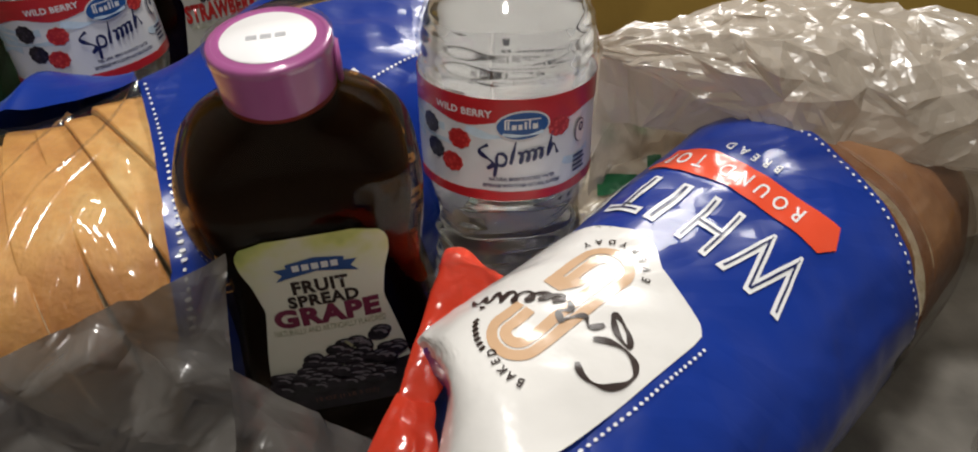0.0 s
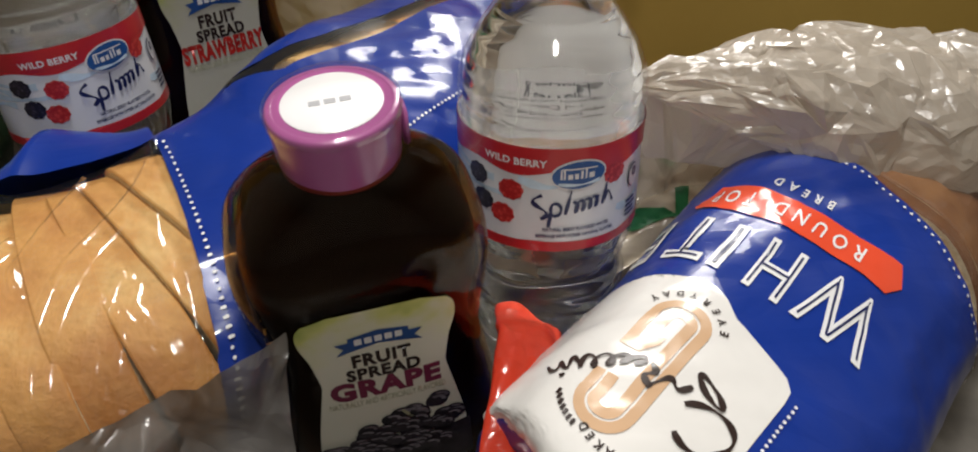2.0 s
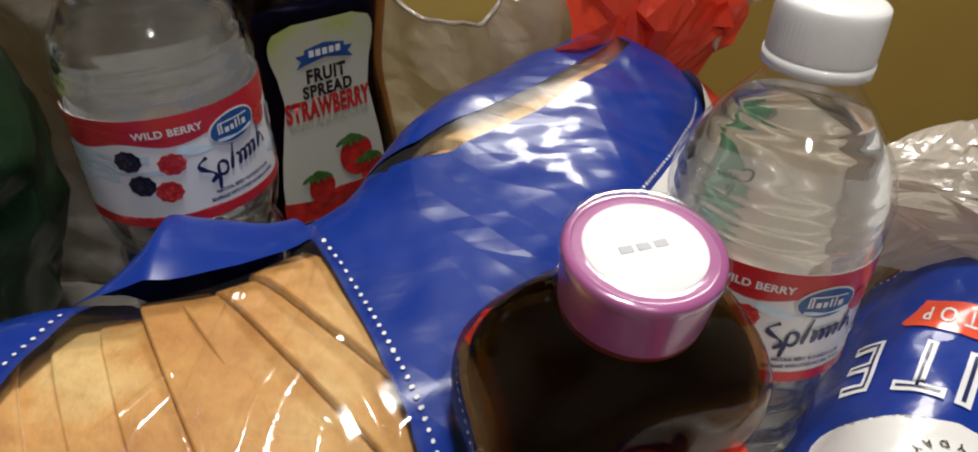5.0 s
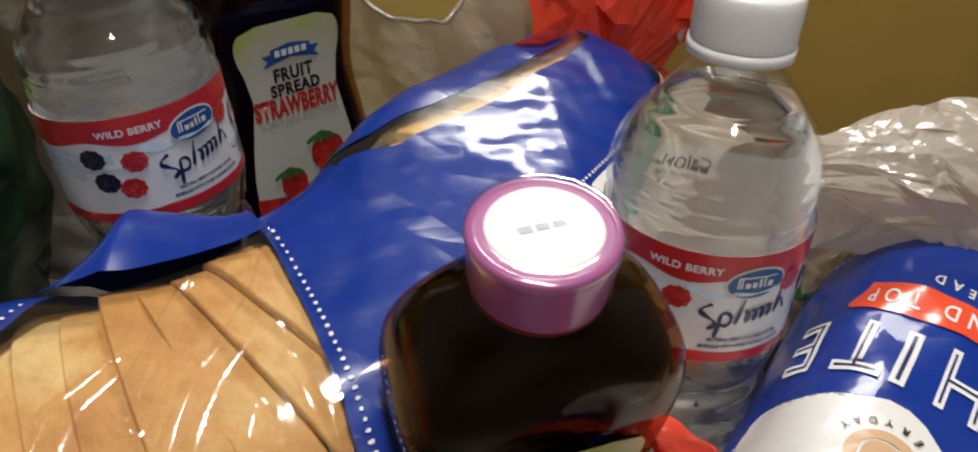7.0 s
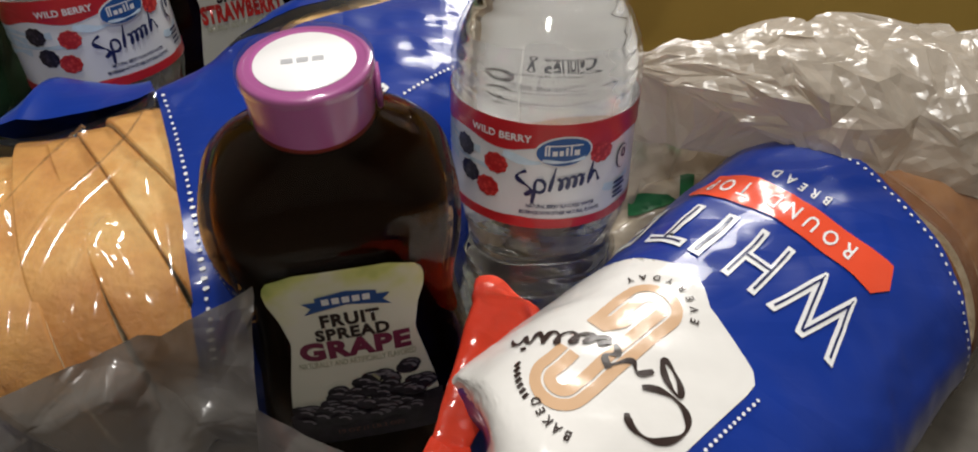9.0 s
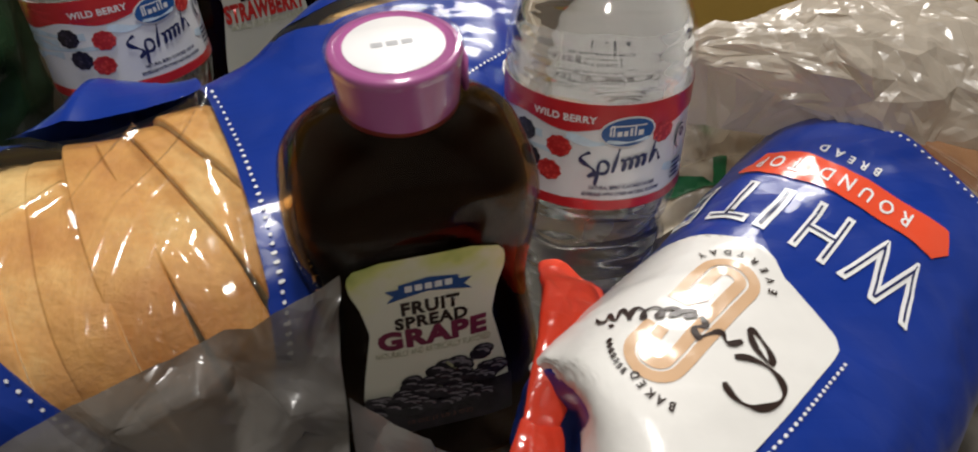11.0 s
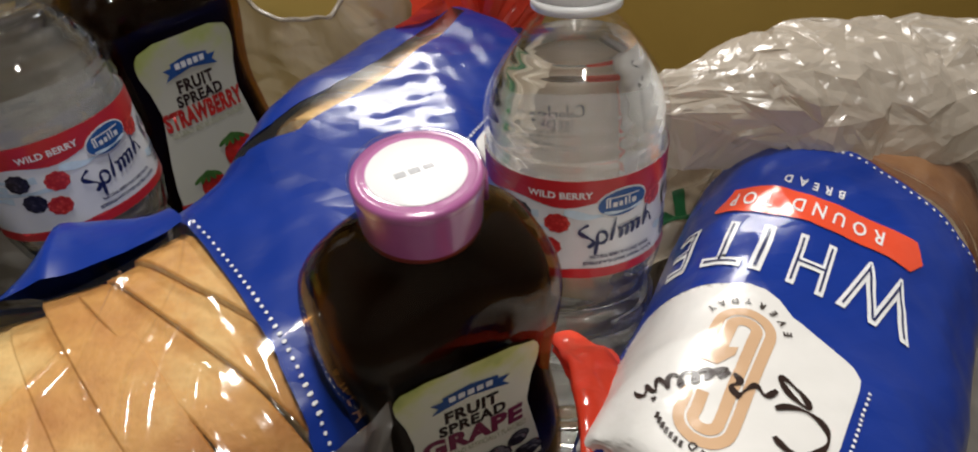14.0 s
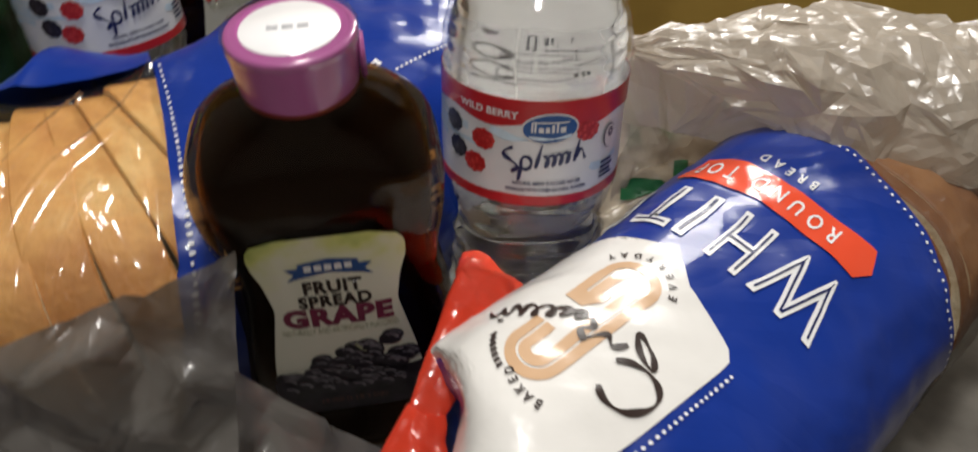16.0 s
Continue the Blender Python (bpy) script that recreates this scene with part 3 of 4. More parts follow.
def bread_print(parent, loaf, s_ring, v0, skew=0.0, dots_from=0.1025):
    """The printed front of the bread bag: badge, two words and a band, with their tops towards the gathered end."""
    def surf(x, y, lift):
        return loaf.point(s_ring - y + 0.08 * (x + 0.01), v0 - x - skew * y, lift + 0.0030 * max(0.0, min(1.0, (y - 0.135) / 0.030)))
    end = s_ring - 0.003
    badge = [(-0.050, end), (-0.0425, end - 0.02), (-0.0425, 0.1010), (-0.0420, 0.0962), (-0.0390, 0.0930), (-0.0290, 0.0888), (-0.0170, 0.0852), (-0.0110, 0.0800), (-0.0055, 0.0772), (0, 0.0768), (0.0050, 0.0788), (0.0100, 0.0850), (0.0170, 0.0874), (0.0390, 0.0872), (0.0430, 0.0890), (0.0450, 0.0930), (0.0450, end - 0.02), (0.050, end)]
    part("badge", laid(flat_shape(badge), surf, 0.0005), BAG_WHITE, parent, "white printed badge with a rounded peak")
    # emblem: an open ring with an inward bar, drawn as two bands with a thin line between them
    path = [(0.0015, 0.1315), (0.0015, 0.1395)] + [(-0.0045 + 0.0062 * math.cos(a), 0.1415 + 0.0058 * math.sin(a)) for a in (math.pi * k / 14 for k in range(15))]
    path += [(-0.0045 - 0.0062 * math.cos(a), 0.1000 - 0.0056 * math.sin(a)) for a in (math.pi * k / 14 for k in range(15))] + [(0.0017, 0.1080), (0.0017, 0.1150)]
    bands = []
    for lo, hi in ((-0.0041, -0.0005), (0.0003, 0.0041)):
        bm = bmesh.new()
        last = None
        for k, p in enumerate(path):
            q0, q1 = Vector(path[max(0, k - 1)]), Vector(path[min(len(path) - 1, k + 1)])
            d = (q1 - q0).normalized()
            pair = [bm.verts.new((p[0] - d.y * w, p[1] + d.x * w, 0)) for w in (lo, hi)]
            if last:
                bm.faces.new((last[0], last[1], pair[1], pair[0]))
            last = pair
        bands.append(refine(bm, 0.004))
    bands.append(flat_shape([(-0.0052, 0.1092), (0.0058, 0.1152), (0.0058, 0.1190), (-0.0012, 0.1190), (-0.0052, 0.1128)]))
    part("emblem", laid(merge(*bands), surf, 0.0008), TAN_INK, parent, "tan open ring emblem with a thin inline")
    part("lettering", laid(arc_text("EVERYDAY", 0.0144, (-0.0045, 0.1010), 124, 0.0026, False), surf, 0.0010), BROWN_INK, parent)
    part("lettering", laid(moved(arc_text("BAKED", 0.0176, (0, 0), 48, 0.0028, True), -0.0045 - 0.0068, 0.1362), surf, 0.0010), BROWN_INK, parent)
    bars = [flat_shape(rect(-0.0045 + 0.0176 * math.sin(a) - 0.0006, -0.0045 + 0.0176 * math.sin(a) + 0.0006, 0.1362 + 0.0176 * math.cos(a) - 0.0012, 0.1362 + 0.0176 * math.cos(a) + 0.0012)) for a in (0.22 + 0.115 * k for k in range(7))]
    part("print_bar", laid(merge(*bars), surf, 0.0010), BROWN_INK, parent)
    # flowing pen strokes of the maker's mark
    sweep = stroke(lambda t: (-0.0300 + 0.0092 * math.cos(0.9 + 5.0 * t) + 0.0015 * math.sin(6 * t), 0.1285 + 0.0082 * math.sin(0.9 + 5.0 * t)), 44, 0.0021)
    eye = stroke(lambda t: (-0.0255 + 0.0052 * math.cos(6.4 * t + 0.5), 0.1160 + 0.0018 * math.sin(6.4 * t + 0.5) - 0.45 * 0.0052 * math.cos(6.4 * t + 0.5)), 32, 0.0020)
    link = stroke(lambda t: (-0.0205 + 0.0095 * t, 0.1185 + 0.0075 * t + 0.0022 * math.sin(7 * t)), 24, 0.0020)
    bend = stroke(lambda t: (-0.0115 + 0.0050 * t + 0.0020 * math.sin(6 * t), 0.1285 - 0.0080 * t), 20, 0.0023)
    wave = stroke(lambda t: (-0.0060 + 0.0265 * t + 0.0016 * math.sin(46 * t), 0.1205 + 0.0190 * t + (0.0030 - 0.0010 * t) * math.sin(42 * t)), 110, 0.0018)
    tick = stroke(lambda t: (0.0120 + 0.0010 * t, 0.1405 + 0.0015 * t), 4, 0.0014)
    part("pen_stroke", laid(merge(sweep, eye, link, bend, wave, tick), surf, 0.0011), BROWN_INK, parent, "dark flowing pen strokes")
    for bold, ink, lift in ((0.020, WHITE_INK, 0.0006), (-0.030, NAVY_INK, 0.0009)):
        row = [moved(flat_text(ch, 0.0250, bold, wide), x, 0.0562) for ch, x, wide in (("W", -0.0408, 0.66), ("H", -0.0168, 0.58), ("I", 0.0007, 0.9), ("T", 0.0140, 0.74), ("E", 0.0365, 0.74))]
        part("lettering", laid(merge(*row), surf, lift), ink, parent, "white inline capitals" if bold > 0 else "")
    outline = [(-0.0490, 0.0203), (0.0215, 0.0203), (0.0275, 0.0345), (0.0255, 0.0362), (-0.0490, 0.0362), (-0.0530, 0.0290)]
    part("band", laid(flat_shape(outline), surf, 0.0006), ORANGE_RED, parent, "orange-red band")
    part("lettering", laid(moved(flat_text("ROUND TOP", 0.0078, 0.01, 0.60, 1.72), -0.0082, 0.0285), surf, 0.0009), WHITE_INK, parent)
    part("lettering", laid(moved(flat_text("BREAD", 0.0050, 0.015, 0.62, 2.0), -0.0090, 0.0136), surf, 0.0006), WHITE_INK, parent)
    for side in (-1, 1):
        part("dotted_line", dots(loaf, lambda t: s_ring - dots_from - (0.1775 - dots_from) * t, lambda t: v0 + side * 0.0455 - skew * (dots_from + (0.1775 - dots_from) * t), int((0.1775 - dots_from) / 0.0022), 0.00062, 0.0007), WHITE_INK, parent)


def gathered_end(parent, name, base, tip, w0, w1, folds, seed, label, roundness=0.42):
    """A gathered, flattened tail of film: folds running along it, wide at the tip."""
    base, tip = Vector(base), Vector(tip)
    d = (tip - base)
    side = d.cross(Vector((0.2, -0.5, 1.0))).normalized()
    up = side.cross(d).normalized()

    def fn(a, b):
        w = w0 + (w1 - w0) * b ** 0.8
        ang = 2 * math.pi * a
        fold = 1 + 0.20 * math.sin(folds * ang + seed) * (0.5 + 0.5 * b)
        p = base + d * b + side * (w * math.cos(ang) * fold) + up * (w * roundness * math.sin(ang) * fold)
        return p + Vector((1, 1, 1)) * 0.0016 * crease(p, 60, seed) + up * 0.010 * math.sin(b * 3.1)
    return part(name, sheet(64, 30, fn, closed_u=True), RED_FILM, parent, label)


def white_loaf_near():
    ob = thing("bagged_bread", "sliced white loaf in a blue printed bag with red gathered end", "bread", (0.09, 0.24, 0))
    ob.matrix_world = Matrix()
    a, p, q = Vector((0.70, 0.714)), Vector((0.714, -0.70)), -0.103

    def c(s, dq, z0, w, h):
        g = a * s + p * (q + dq)
        return (g.x, g.y, z0, w, h)
    q -= 0.011
    loaf = Loaf([c(0.103, -0.012, 0.052, 0.008, 0.014), c(0.106, -0.008, 0.034, 0.026, 0.044), c(0.111, -0.004, 0.014, 0.043, 0.078), c(0.121, -0.001, 0.004, 0.053, 0.094), c(0.138, 0, 0.001, 0.0575, 0.100),
                 c(0.155, 0, 0, 0.0595, 0.102), c(0.200, 0, 0, 0.0610, 0.103), c(0.255, -0.002, 0, 0.0620, 0.110), c(0.310, -0.004, 0, 0.063, 0.115),
                 c(0.350, 0, 0, 0.056, 0.108), c(0.372, 0, 0.004, 0.040, 0.080)], 0.0014, 2.0, 2.6, 12.0, 0.16,
                # pleats where the bag is gathered
                lambda s, v: -0.0010 * abs(math.sin(60 * v + 1.3 * math.sin(30 * v))) * max(0.0, 1 - s / 0.055), 0.82)
    ring = loaf.total - 0.094
    v0 = -0.026
    slices(ob, loaf, ring - 0.115, loaf.total - 0.010, 0.0125, 5, 0.0035, SHADED_BROWN_CRUST)
    def brim(v):
        return 0.0150 - 0.022 * max(0.0, min(1.0, (v + 0.006) / 0.060)) - 0.004 * max(0.0, min(1.0, (-0.02 - v) / 0.05))
    part("blue_panel", loaf_patch(loaf, 0.0, ring, -loaf.half, loaf.half, 0.0028, edge1=brim), BLUE, ob, "blue printed bag film")
    part("clear_window", loaf_patch(loaf, ring, loaf.total, -loaf.half, loaf.half, 0.004, 0.0008, edge0=brim), CLEAR, ob, "clear bag film")
    part("dotted_line", dots(loaf, lambda t: ring + brim(-0.10 + 0.20 * t) - 0.0032, lambda t: -0.10 + 0.20 * t, 66, 0.00062, 0.0006), WHITE_INK, ob)
    bread_print(ob, loaf, ring, v0)
    gathered_end(ob, "gathered_tail", (-0.023, 0.184, 0.076), (-0.006, 0.2500, 0.0800), 0.0050, 0.0118, 3, 1.0, "red gathered bag end")
    gathered_end(ob, "gathered_tail", (-0.022, 0.185, 0.078), (-0.031, 0.160, 0.046), 0.0055, 0.0130, 4, 2.0, "red gathered bag end")
    return ob


def white_loaf_far():
    ob = thing("bagged_bread", "sliced white loaf with golden crust in a blue windowed bag", "bread")
    loaf = Loaf([(0.002, 0.425, 0.116, 0.014, 0.022), (-0.005, 0.414, 0.086, 0.036, 0.066), (-0.020, 0.392, 0.045, 0.050, 0.107), (-0.041, 0.361, 0.024, 0.056, 0.124), (-0.066, 0.323, 0.016, 0.058, 0.128),
                 (-0.092, 0.288, 0.010, 0.057, 0.122), (-0.128, 0.264, 0.004, 0.060, 0.119), (-0.170, 0.254, 0.002, 0.065, 0.116), (-0.215, 0.246, 0, 0.064, 0.118), (-0.262, 0.232, 0, 0.055, 0.100), (-0.290, 0.222, 0, 0.03, 0.06)], 0.0013, 11.0, 2.7, -15.0, 0.14,
                # the bag stands up in a ridge along the back of the bread
                lambda s, v: 0.013 * math.exp(-((v - 0.056) / 0.020) ** 2) * max(0.0, min(1.0, (s - 0.02) / 0.08, (0.250 - s) / 0.055)))
    ring = next(loaf.length[k] for k, r in enumerate(loaf.rows) if r[0] < -0.120)
    left = next(loaf.length[k] for k, r in enumerate(loaf.rows) if r[0] < -0.215)
    vb, vf, rk = 0.043, -0.125, -0.08
    slices(ob, loaf, ring - 0.172, ring - 0.036, 0.0125, 9, 0.0042)
    slices(ob, loaf, ring - 0.026, left + 0.01, 0.0142, 13, 0.0052, CRUST, 0.22)
    half = loaf.half

    def pulled(a, b):
        """Taut ridges where the clear film is drawn over the crust."""
        lift = 0.0
        for a0, b0, a1, b1, h, w in ((-0.02, 1.0, 0.62, 0.48, 0.0042, 0.012), (0.20, 0.66, 0.46, 0.40, 0.0038, 0.014), (0.22, 0.62, 0.14, 0.44, 0.0030, 0.010), (0.0, 0.60, 0.12, 0.28, 0.0035, 0.010), (0.40, 0.95, 0.50, 0.70, 0.0030, 0.009), (0.10, 0.80, 0.04, 0.40, 0.0022, 0.007), (0.55, 0.80, 0.85, 0.62, 0.0028, 0.010), (0.30, 0.30, 0.60, 0.22, 0.0026, 0.010)):
            dx, dy = a1 - a0, b1 - b0
            t = max(0.0, min(1.0, ((a - a0) * dx + (b - b0) * dy) / (dx * dx + dy * dy)))
            d = math.hypot(a - a0 - t * dx, b - b0 - t * dy)
            lift = max(lift, h * (0.5 + 0.5 * math.cos(math.pi * min(1.0, d / (3 * w)))))
        return lift + 0.004 * max(0.0, b - 0.55) * (1 - a)
    st0, st1 = 0.020, 0.152
    sv0 = lambda s: float(np.interp(s, (0.020, 0.068, 0.110, 0.137, 0.152), (0.0117, 0.0212, 0.0297, 0.0375, 0.0500)))
    sv1 = lambda s: sv0(s) + 0.0100

    def brim(v):
        return -0.55 * v if v > 0 else 0.80 * max(v, -0.125)
    part("blue_panel", loaf_patch(loaf, 0, ring, -half, sv0, 0.0022, 0, None, 0, rk), BLUE, ob, "blue printed bag film")
    part("blue_panel", loaf_patch(loaf, 0, ring, sv1, half, 0.0022, 0, None, 0, rk), BLUE, ob, "blue printed bag film")
    part("blue_panel", loaf_patch(loaf, 0, st0, sv0, sv1, 0.003), BLUE, ob, "blue printed bag film")
    part("blue_panel", loaf_patch(loaf, st1, ring, sv0, sv1, 0.0022, 0, None, 0, rk), BLUE, ob, "blue printed bag film")
    part("clear_window", loaf_patch(loaf, st0, st1, sv0, sv1, 0.003), SOFT_CLEAR, ob, "narrow clear window")
    part("blue_panel", loaf_patch(loaf, ring, left, vb, half, 0.003, 0.003, lambda a, b: 0.0265 * math.sin(math.pi * min(1.0, 2.6 * b + 0.08)) * min(1.0, 0.08 + 1.1 * a, 3.6 * (1 - a)), rk, edge1=brim), BLUE, ob, "blue printed bag film")
    part("blue_panel", loaf_patch(loaf, ring, left, -half, vf, 0.003, 0, None, rk, edge1=brim), BLUE, ob, "blue printed bag film")
    part("blue_panel", loaf_patch(loaf, left, loaf.total, -half, half, 0.003, edge0=brim), BLUE, ob, "blue printed bag film")
    part("clear_window", loaf_patch(loaf, ring, left, vf, vb, 0.0015, 0.0016, pulled, rk, calm=0.2, edge1=brim), CLEAR, ob, "wide clear window with streaks of glare")
    part("dotted_line", dots(loaf, lambda t: ring - 0.003 + rk * (vf + (vb - vf) * t), lambda t: vf + (vb - vf) * t, 56, 0.00062, 0.0008), WHITE_INK, ob)
    part("dotted_line", dots(loaf, lambda t: left + 0.003 + brim(vf + (vb - vf) * t), lambda t: vf + (vb - vf) * t, 56, 0.00062, 0.0008), WHITE_INK, ob)
    bread_print(ob, loaf, ring + 0.005, -0.0540, 0.14, 0.075)
    # crumpled red film flaring out behind the tie
    hub = Vector((-0.002, 0.412, 0.130))

    def flare(a, b, lag):
        ang = radians(-72 + 225 * a)
        reach = 0.004 + (0.052 + 0.018 * math.sin(11 * a + lag + 0.8) + 0.006 * math.sin(31 * a)) * b
        p = hub + Vector((math.cos(ang) * reach * 1.1, (0.030 * math.sin(3.2 * a + lag) + 0.009 * math.sin(24 * a + 2 * lag)) * b + 0.012 * lag * b, math.sin(ang) * reach))
        d = crumple(p, 0.010 * b, 60.0 + lag, 34)
        return p + Vector((0.4 * d, d, 0.5 * d))
    part("gathered_tail", sheet(26, 4, lambda a, b: flare(a, b, 0.0)), RED_FILM, ob, "red crumpled bag end", smooth=False)
    part("clear_tail", sheet(90, 30, lambda a, b: flare(a * 0.55 + 0.28, b * 1.5, 0.6) + Vector((0.004, 0.006, 0.004))), THIN_CARRIER, ob, "clear crinkled bag end")
    part("gathered_tail", sheet(22, 4, lambda a, b: flare(a * 0.8 + 0.15, b * 0.85, 1.3)), RED_FILM, ob, "red crumpled bag end", smooth=False)
    return ob


white_loaf_near()
white_loaf_far()

# ---- water bottles ----


def bottle_ripple(a, z):
    """Moulded grip of the lower body and faint facets of the shoulder."""
    low = max(0.0, min(1.0, (0.096 - z) / 0.010)) * max(0.0, min(1.0, (z - 0.006) / 0.01))
    high = max(0.0, min(1.0, (z - 0.146) / 0.006)) * max(0.0, min(1.0, (0.170 - z) / 0.008))
    return 1 + low * (0.034 * math.sin(z * 430 + 0.9 * math.sin(2 * a) + 0.5 * math.sin(5 * a)) + 0.016 * math.sin(z * 900 - 1.2 * math.sin(3 * a)) + 0.010 * math.sin(16 * a) * max(0.0, math.sin(z * 215))) + high * (0.005 * math.sin(10 * a) + 0.006 * math.sin(z * 1100))


def water_bottle(at, turn, tip=(0, 0)):
    ob = thing("water_bottle", "clear plastic bottle of water with white cap and red berry label", "bottle", at, turn, "water bottles", "", tip)
    outline = [(0.018, 0.003), (0.027, 0.0), (0.0305, 0.006), (0.0305, 0.020), (0.0295, 0.034), (0.0305, 0.048), (0.0295, 0.062), (0.0300, 0.074), (0.0288, 0.086), (0.0318, 0.097),
               (0.0325, 0.103), (0.0325, 0.123), (0.0325, 0.144), (0.0330, 0.149), (0.0325, 0.157), (0.0294, 0.1665), (0.0230, 0.1765), (0.0162, 0.1850), (0.0130, 0.1895), (0.0128, 0.2000)]
    prof = smooth_profile(outline, 120)
    part("bottle_shell", turned(prof, 96, bottle_ripple, caps=False), PET, ob, "clear ribbed plastic").visible_shadow = False
    inner = [(max(0.002, r - 0.0019), z + 0.0006) for r, z in prof if z < 0.1795]
    part("water", turned(inner, 96, bottle_ripple), WATER, ob, "clear water").visible_shadow = False
    # cap with its grip ribs and the ring under it
    cap = smooth_profile([(0.0146, 0.1963), (0.0149, 0.1970), (0.0150, 0.2083), (0.0142, 0.2108), (0.0115, 0.2116), (0.006, 0.2118), (0.0005, 0.2118)], 36)
    part("cap", turned(cap, 180, lambda a, z: 1 + (0.006 * math.sin(60 * a) if z < 0.2073 else 0)), CAP_WHITE, ob, "white ribbed screw cap")
    part("cap_ring", turned([(0.0138, 0.1920), (0.0153, 0.1922), (0.0154, 0.1954), (0.0140, 0.1958)], 64, None, False), CAP_WHITE, ob, "white tamper ring")

    def surf(x, y, lift):
        r = 0.0326 + lift
        a = -math.pi / 2 + x / 0.0326
        return Vector((r * math.cos(a), r * math.sin(a), 0.104 + y))
    label = sheet(96, 8, lambda a, b: surf(0.136 * (a - 0.5), 0.039 * b, 0.0002 + 0.00012 * math.sin(40 * a + 5 * b)), False)
    lab = part("label", label, LABEL_WHITE, ob, "white label with red edges and berries")
    part("label_back", sheet(96, 4, lambda a, b: surf(0.2044 * (a - 0.5), 0.0005 + 0.038 * b, -0.0009)), LABEL_BACK, lab, "grey printed back of the label")

    def art(name, bm, mat, lift):
        part(name, laid(bm, surf, lift), mat, lab)
    top = [(-0.067, 0.0393), (-0.067, 0.0310)] + [(-0.067 + 0.134 * k / 40, 0.0300 + 0.0012 * math.cos(k * 0.64)) for k in range(1, 40)] + [(0.067, 0.0310), (0.067, 0.0393)]
    art("red_band", flat_shape(top), LABEL_RED, 0.0005)
    art("red_band", flat_shape([(-0.067, -0.0002), (0.067, -0.0002)] + [(0.067 - 0.134 * k / 40, 0.0030 + 0.0010 * math.cos(k * 0.54)) for k in range(41)]), LABEL_RED, 0.0005)
    for k, (x, y, w) in enumerate(((-0.044, 0.0262, 0.036), (-0.040, 0.0212, 0.046), (-0.008, 0.0262, 0.018), (0.026, 0.013, 0.014), (-0.050, 0.0175, 0.024), (-0.048, 0.0235, 0.020))):
        art("water_splash", stroke(lambda t: (x + w * (t - 0.5), y + 0.0010 * math.sin(5 * t + k)), 14, 0.0030), LABEL_BLUE, 0.0004 + k * 0.00002)
    art("lettering", moved(flat_text("WILD BERRY", 0.0024, 0.03, 1.05, 1.05), -0.0185, 0.0338), WHITE_INK, 0.0007)
    art("logo_oval", flat_shape(ellipse(0.0030, 0.0296, 0.0096, 0.0056, 28, 0.06)), WHITE_INK, 0.0008)
    art("logo_oval", flat_shape(ellipse(0.0030, 0.0296, 0.0089, 0.0050, 28, 0.06)), LOGO_BLUE, 0.0010)
    art("logo_wave", stroke(lambda t: (-0.0038 + 0.0140 * t, 0.0266 - 0.0008 * math.sin(3.1 * t) + 0.0005 * t), 16, 0.0012), LABEL_BLUE, 0.0011)
    art("logo_mark", merge(*[flat_shape(rect(x, x + w, 0.0284, 0.0284 + h)) for x, w, h in ((-0.0032, 0.0006, 0.0034), (-0.0022, 0.0006, 0.0034), (-0.0008, 0.0016, 0.0018), (0.0014, 0.0013, 0.0019), (0.0034, 0.0008, 0.0029), (0.0049, 0.0006, 0.0035), (0.0062, 0.0018, 0.0020))], flat_shape(rect(-0.0030, 0.0090, 0.0318, 0.0323))), WHITE_INK, 0.0012)
    # flowing strokes of the product's mark
    def rising(x):
        return 0.0128 + 0.16 * (x + 0.012)
    art("pen_stroke", merge(stroke(lambda t: (-0.0105 + 0.0030 * math.sin(5.6 * t + 0.5) + 0.0022 * t, rising(-0.011) + 0.0092 * t), 26, 0.0016),
                            stroke(lambda t: (-0.0065 + 0.0012 * t, rising(-0.006) - 0.0040 + 0.0095 * t), 10, 0.0013),
                            stroke(lambda t: (-0.0043 + 0.0019 * math.cos(6.3 * t), rising(-0.004) + 0.0026 + 0.0024 * math.sin(6.3 * t)), 20, 0.0012),
                            stroke(lambda t: (-0.0010 + 0.0018 * t, rising(0) + 0.0090 * t), 10, 0.0013),
                            stroke(lambda t: (0.0014 + 0.0094 * t + 0.0010 * math.sin(25 * t), rising(0.0014 + 0.0094 * t) + 0.0022 + 0.0022 * math.sin(25 * t + 1.2)), 50, 0.0012),
                            stroke(lambda t: (0.0122 + 0.0016 * t, rising(0.012) + 0.0094 * t), 10, 0.0013),
                            stroke(lambda t: (0.0128 + 0.0034 * t, rising(0.013) + 0.0050 * math.sin(2.9 * t + 0.2) * (1 - 0.3 * t)), 14, 0.0012)), NAVY_INK, 0.0007)
    art("lettering", moved(flat_text("NATURAL BERRY FLAVORED WATER", 0.00135, 0.03, 0.74), 0.0035, 0.0088), NAVY_INK, 0.0007)
    art("lettering", moved(flat_text("BEVERAGE WITH OTHER NATURAL FLAVORS", 0.00135, 0.03, 0.72), 0.0035, 0.0062), NAVY_INK, 0.0007)
    rng = random.Random(17)
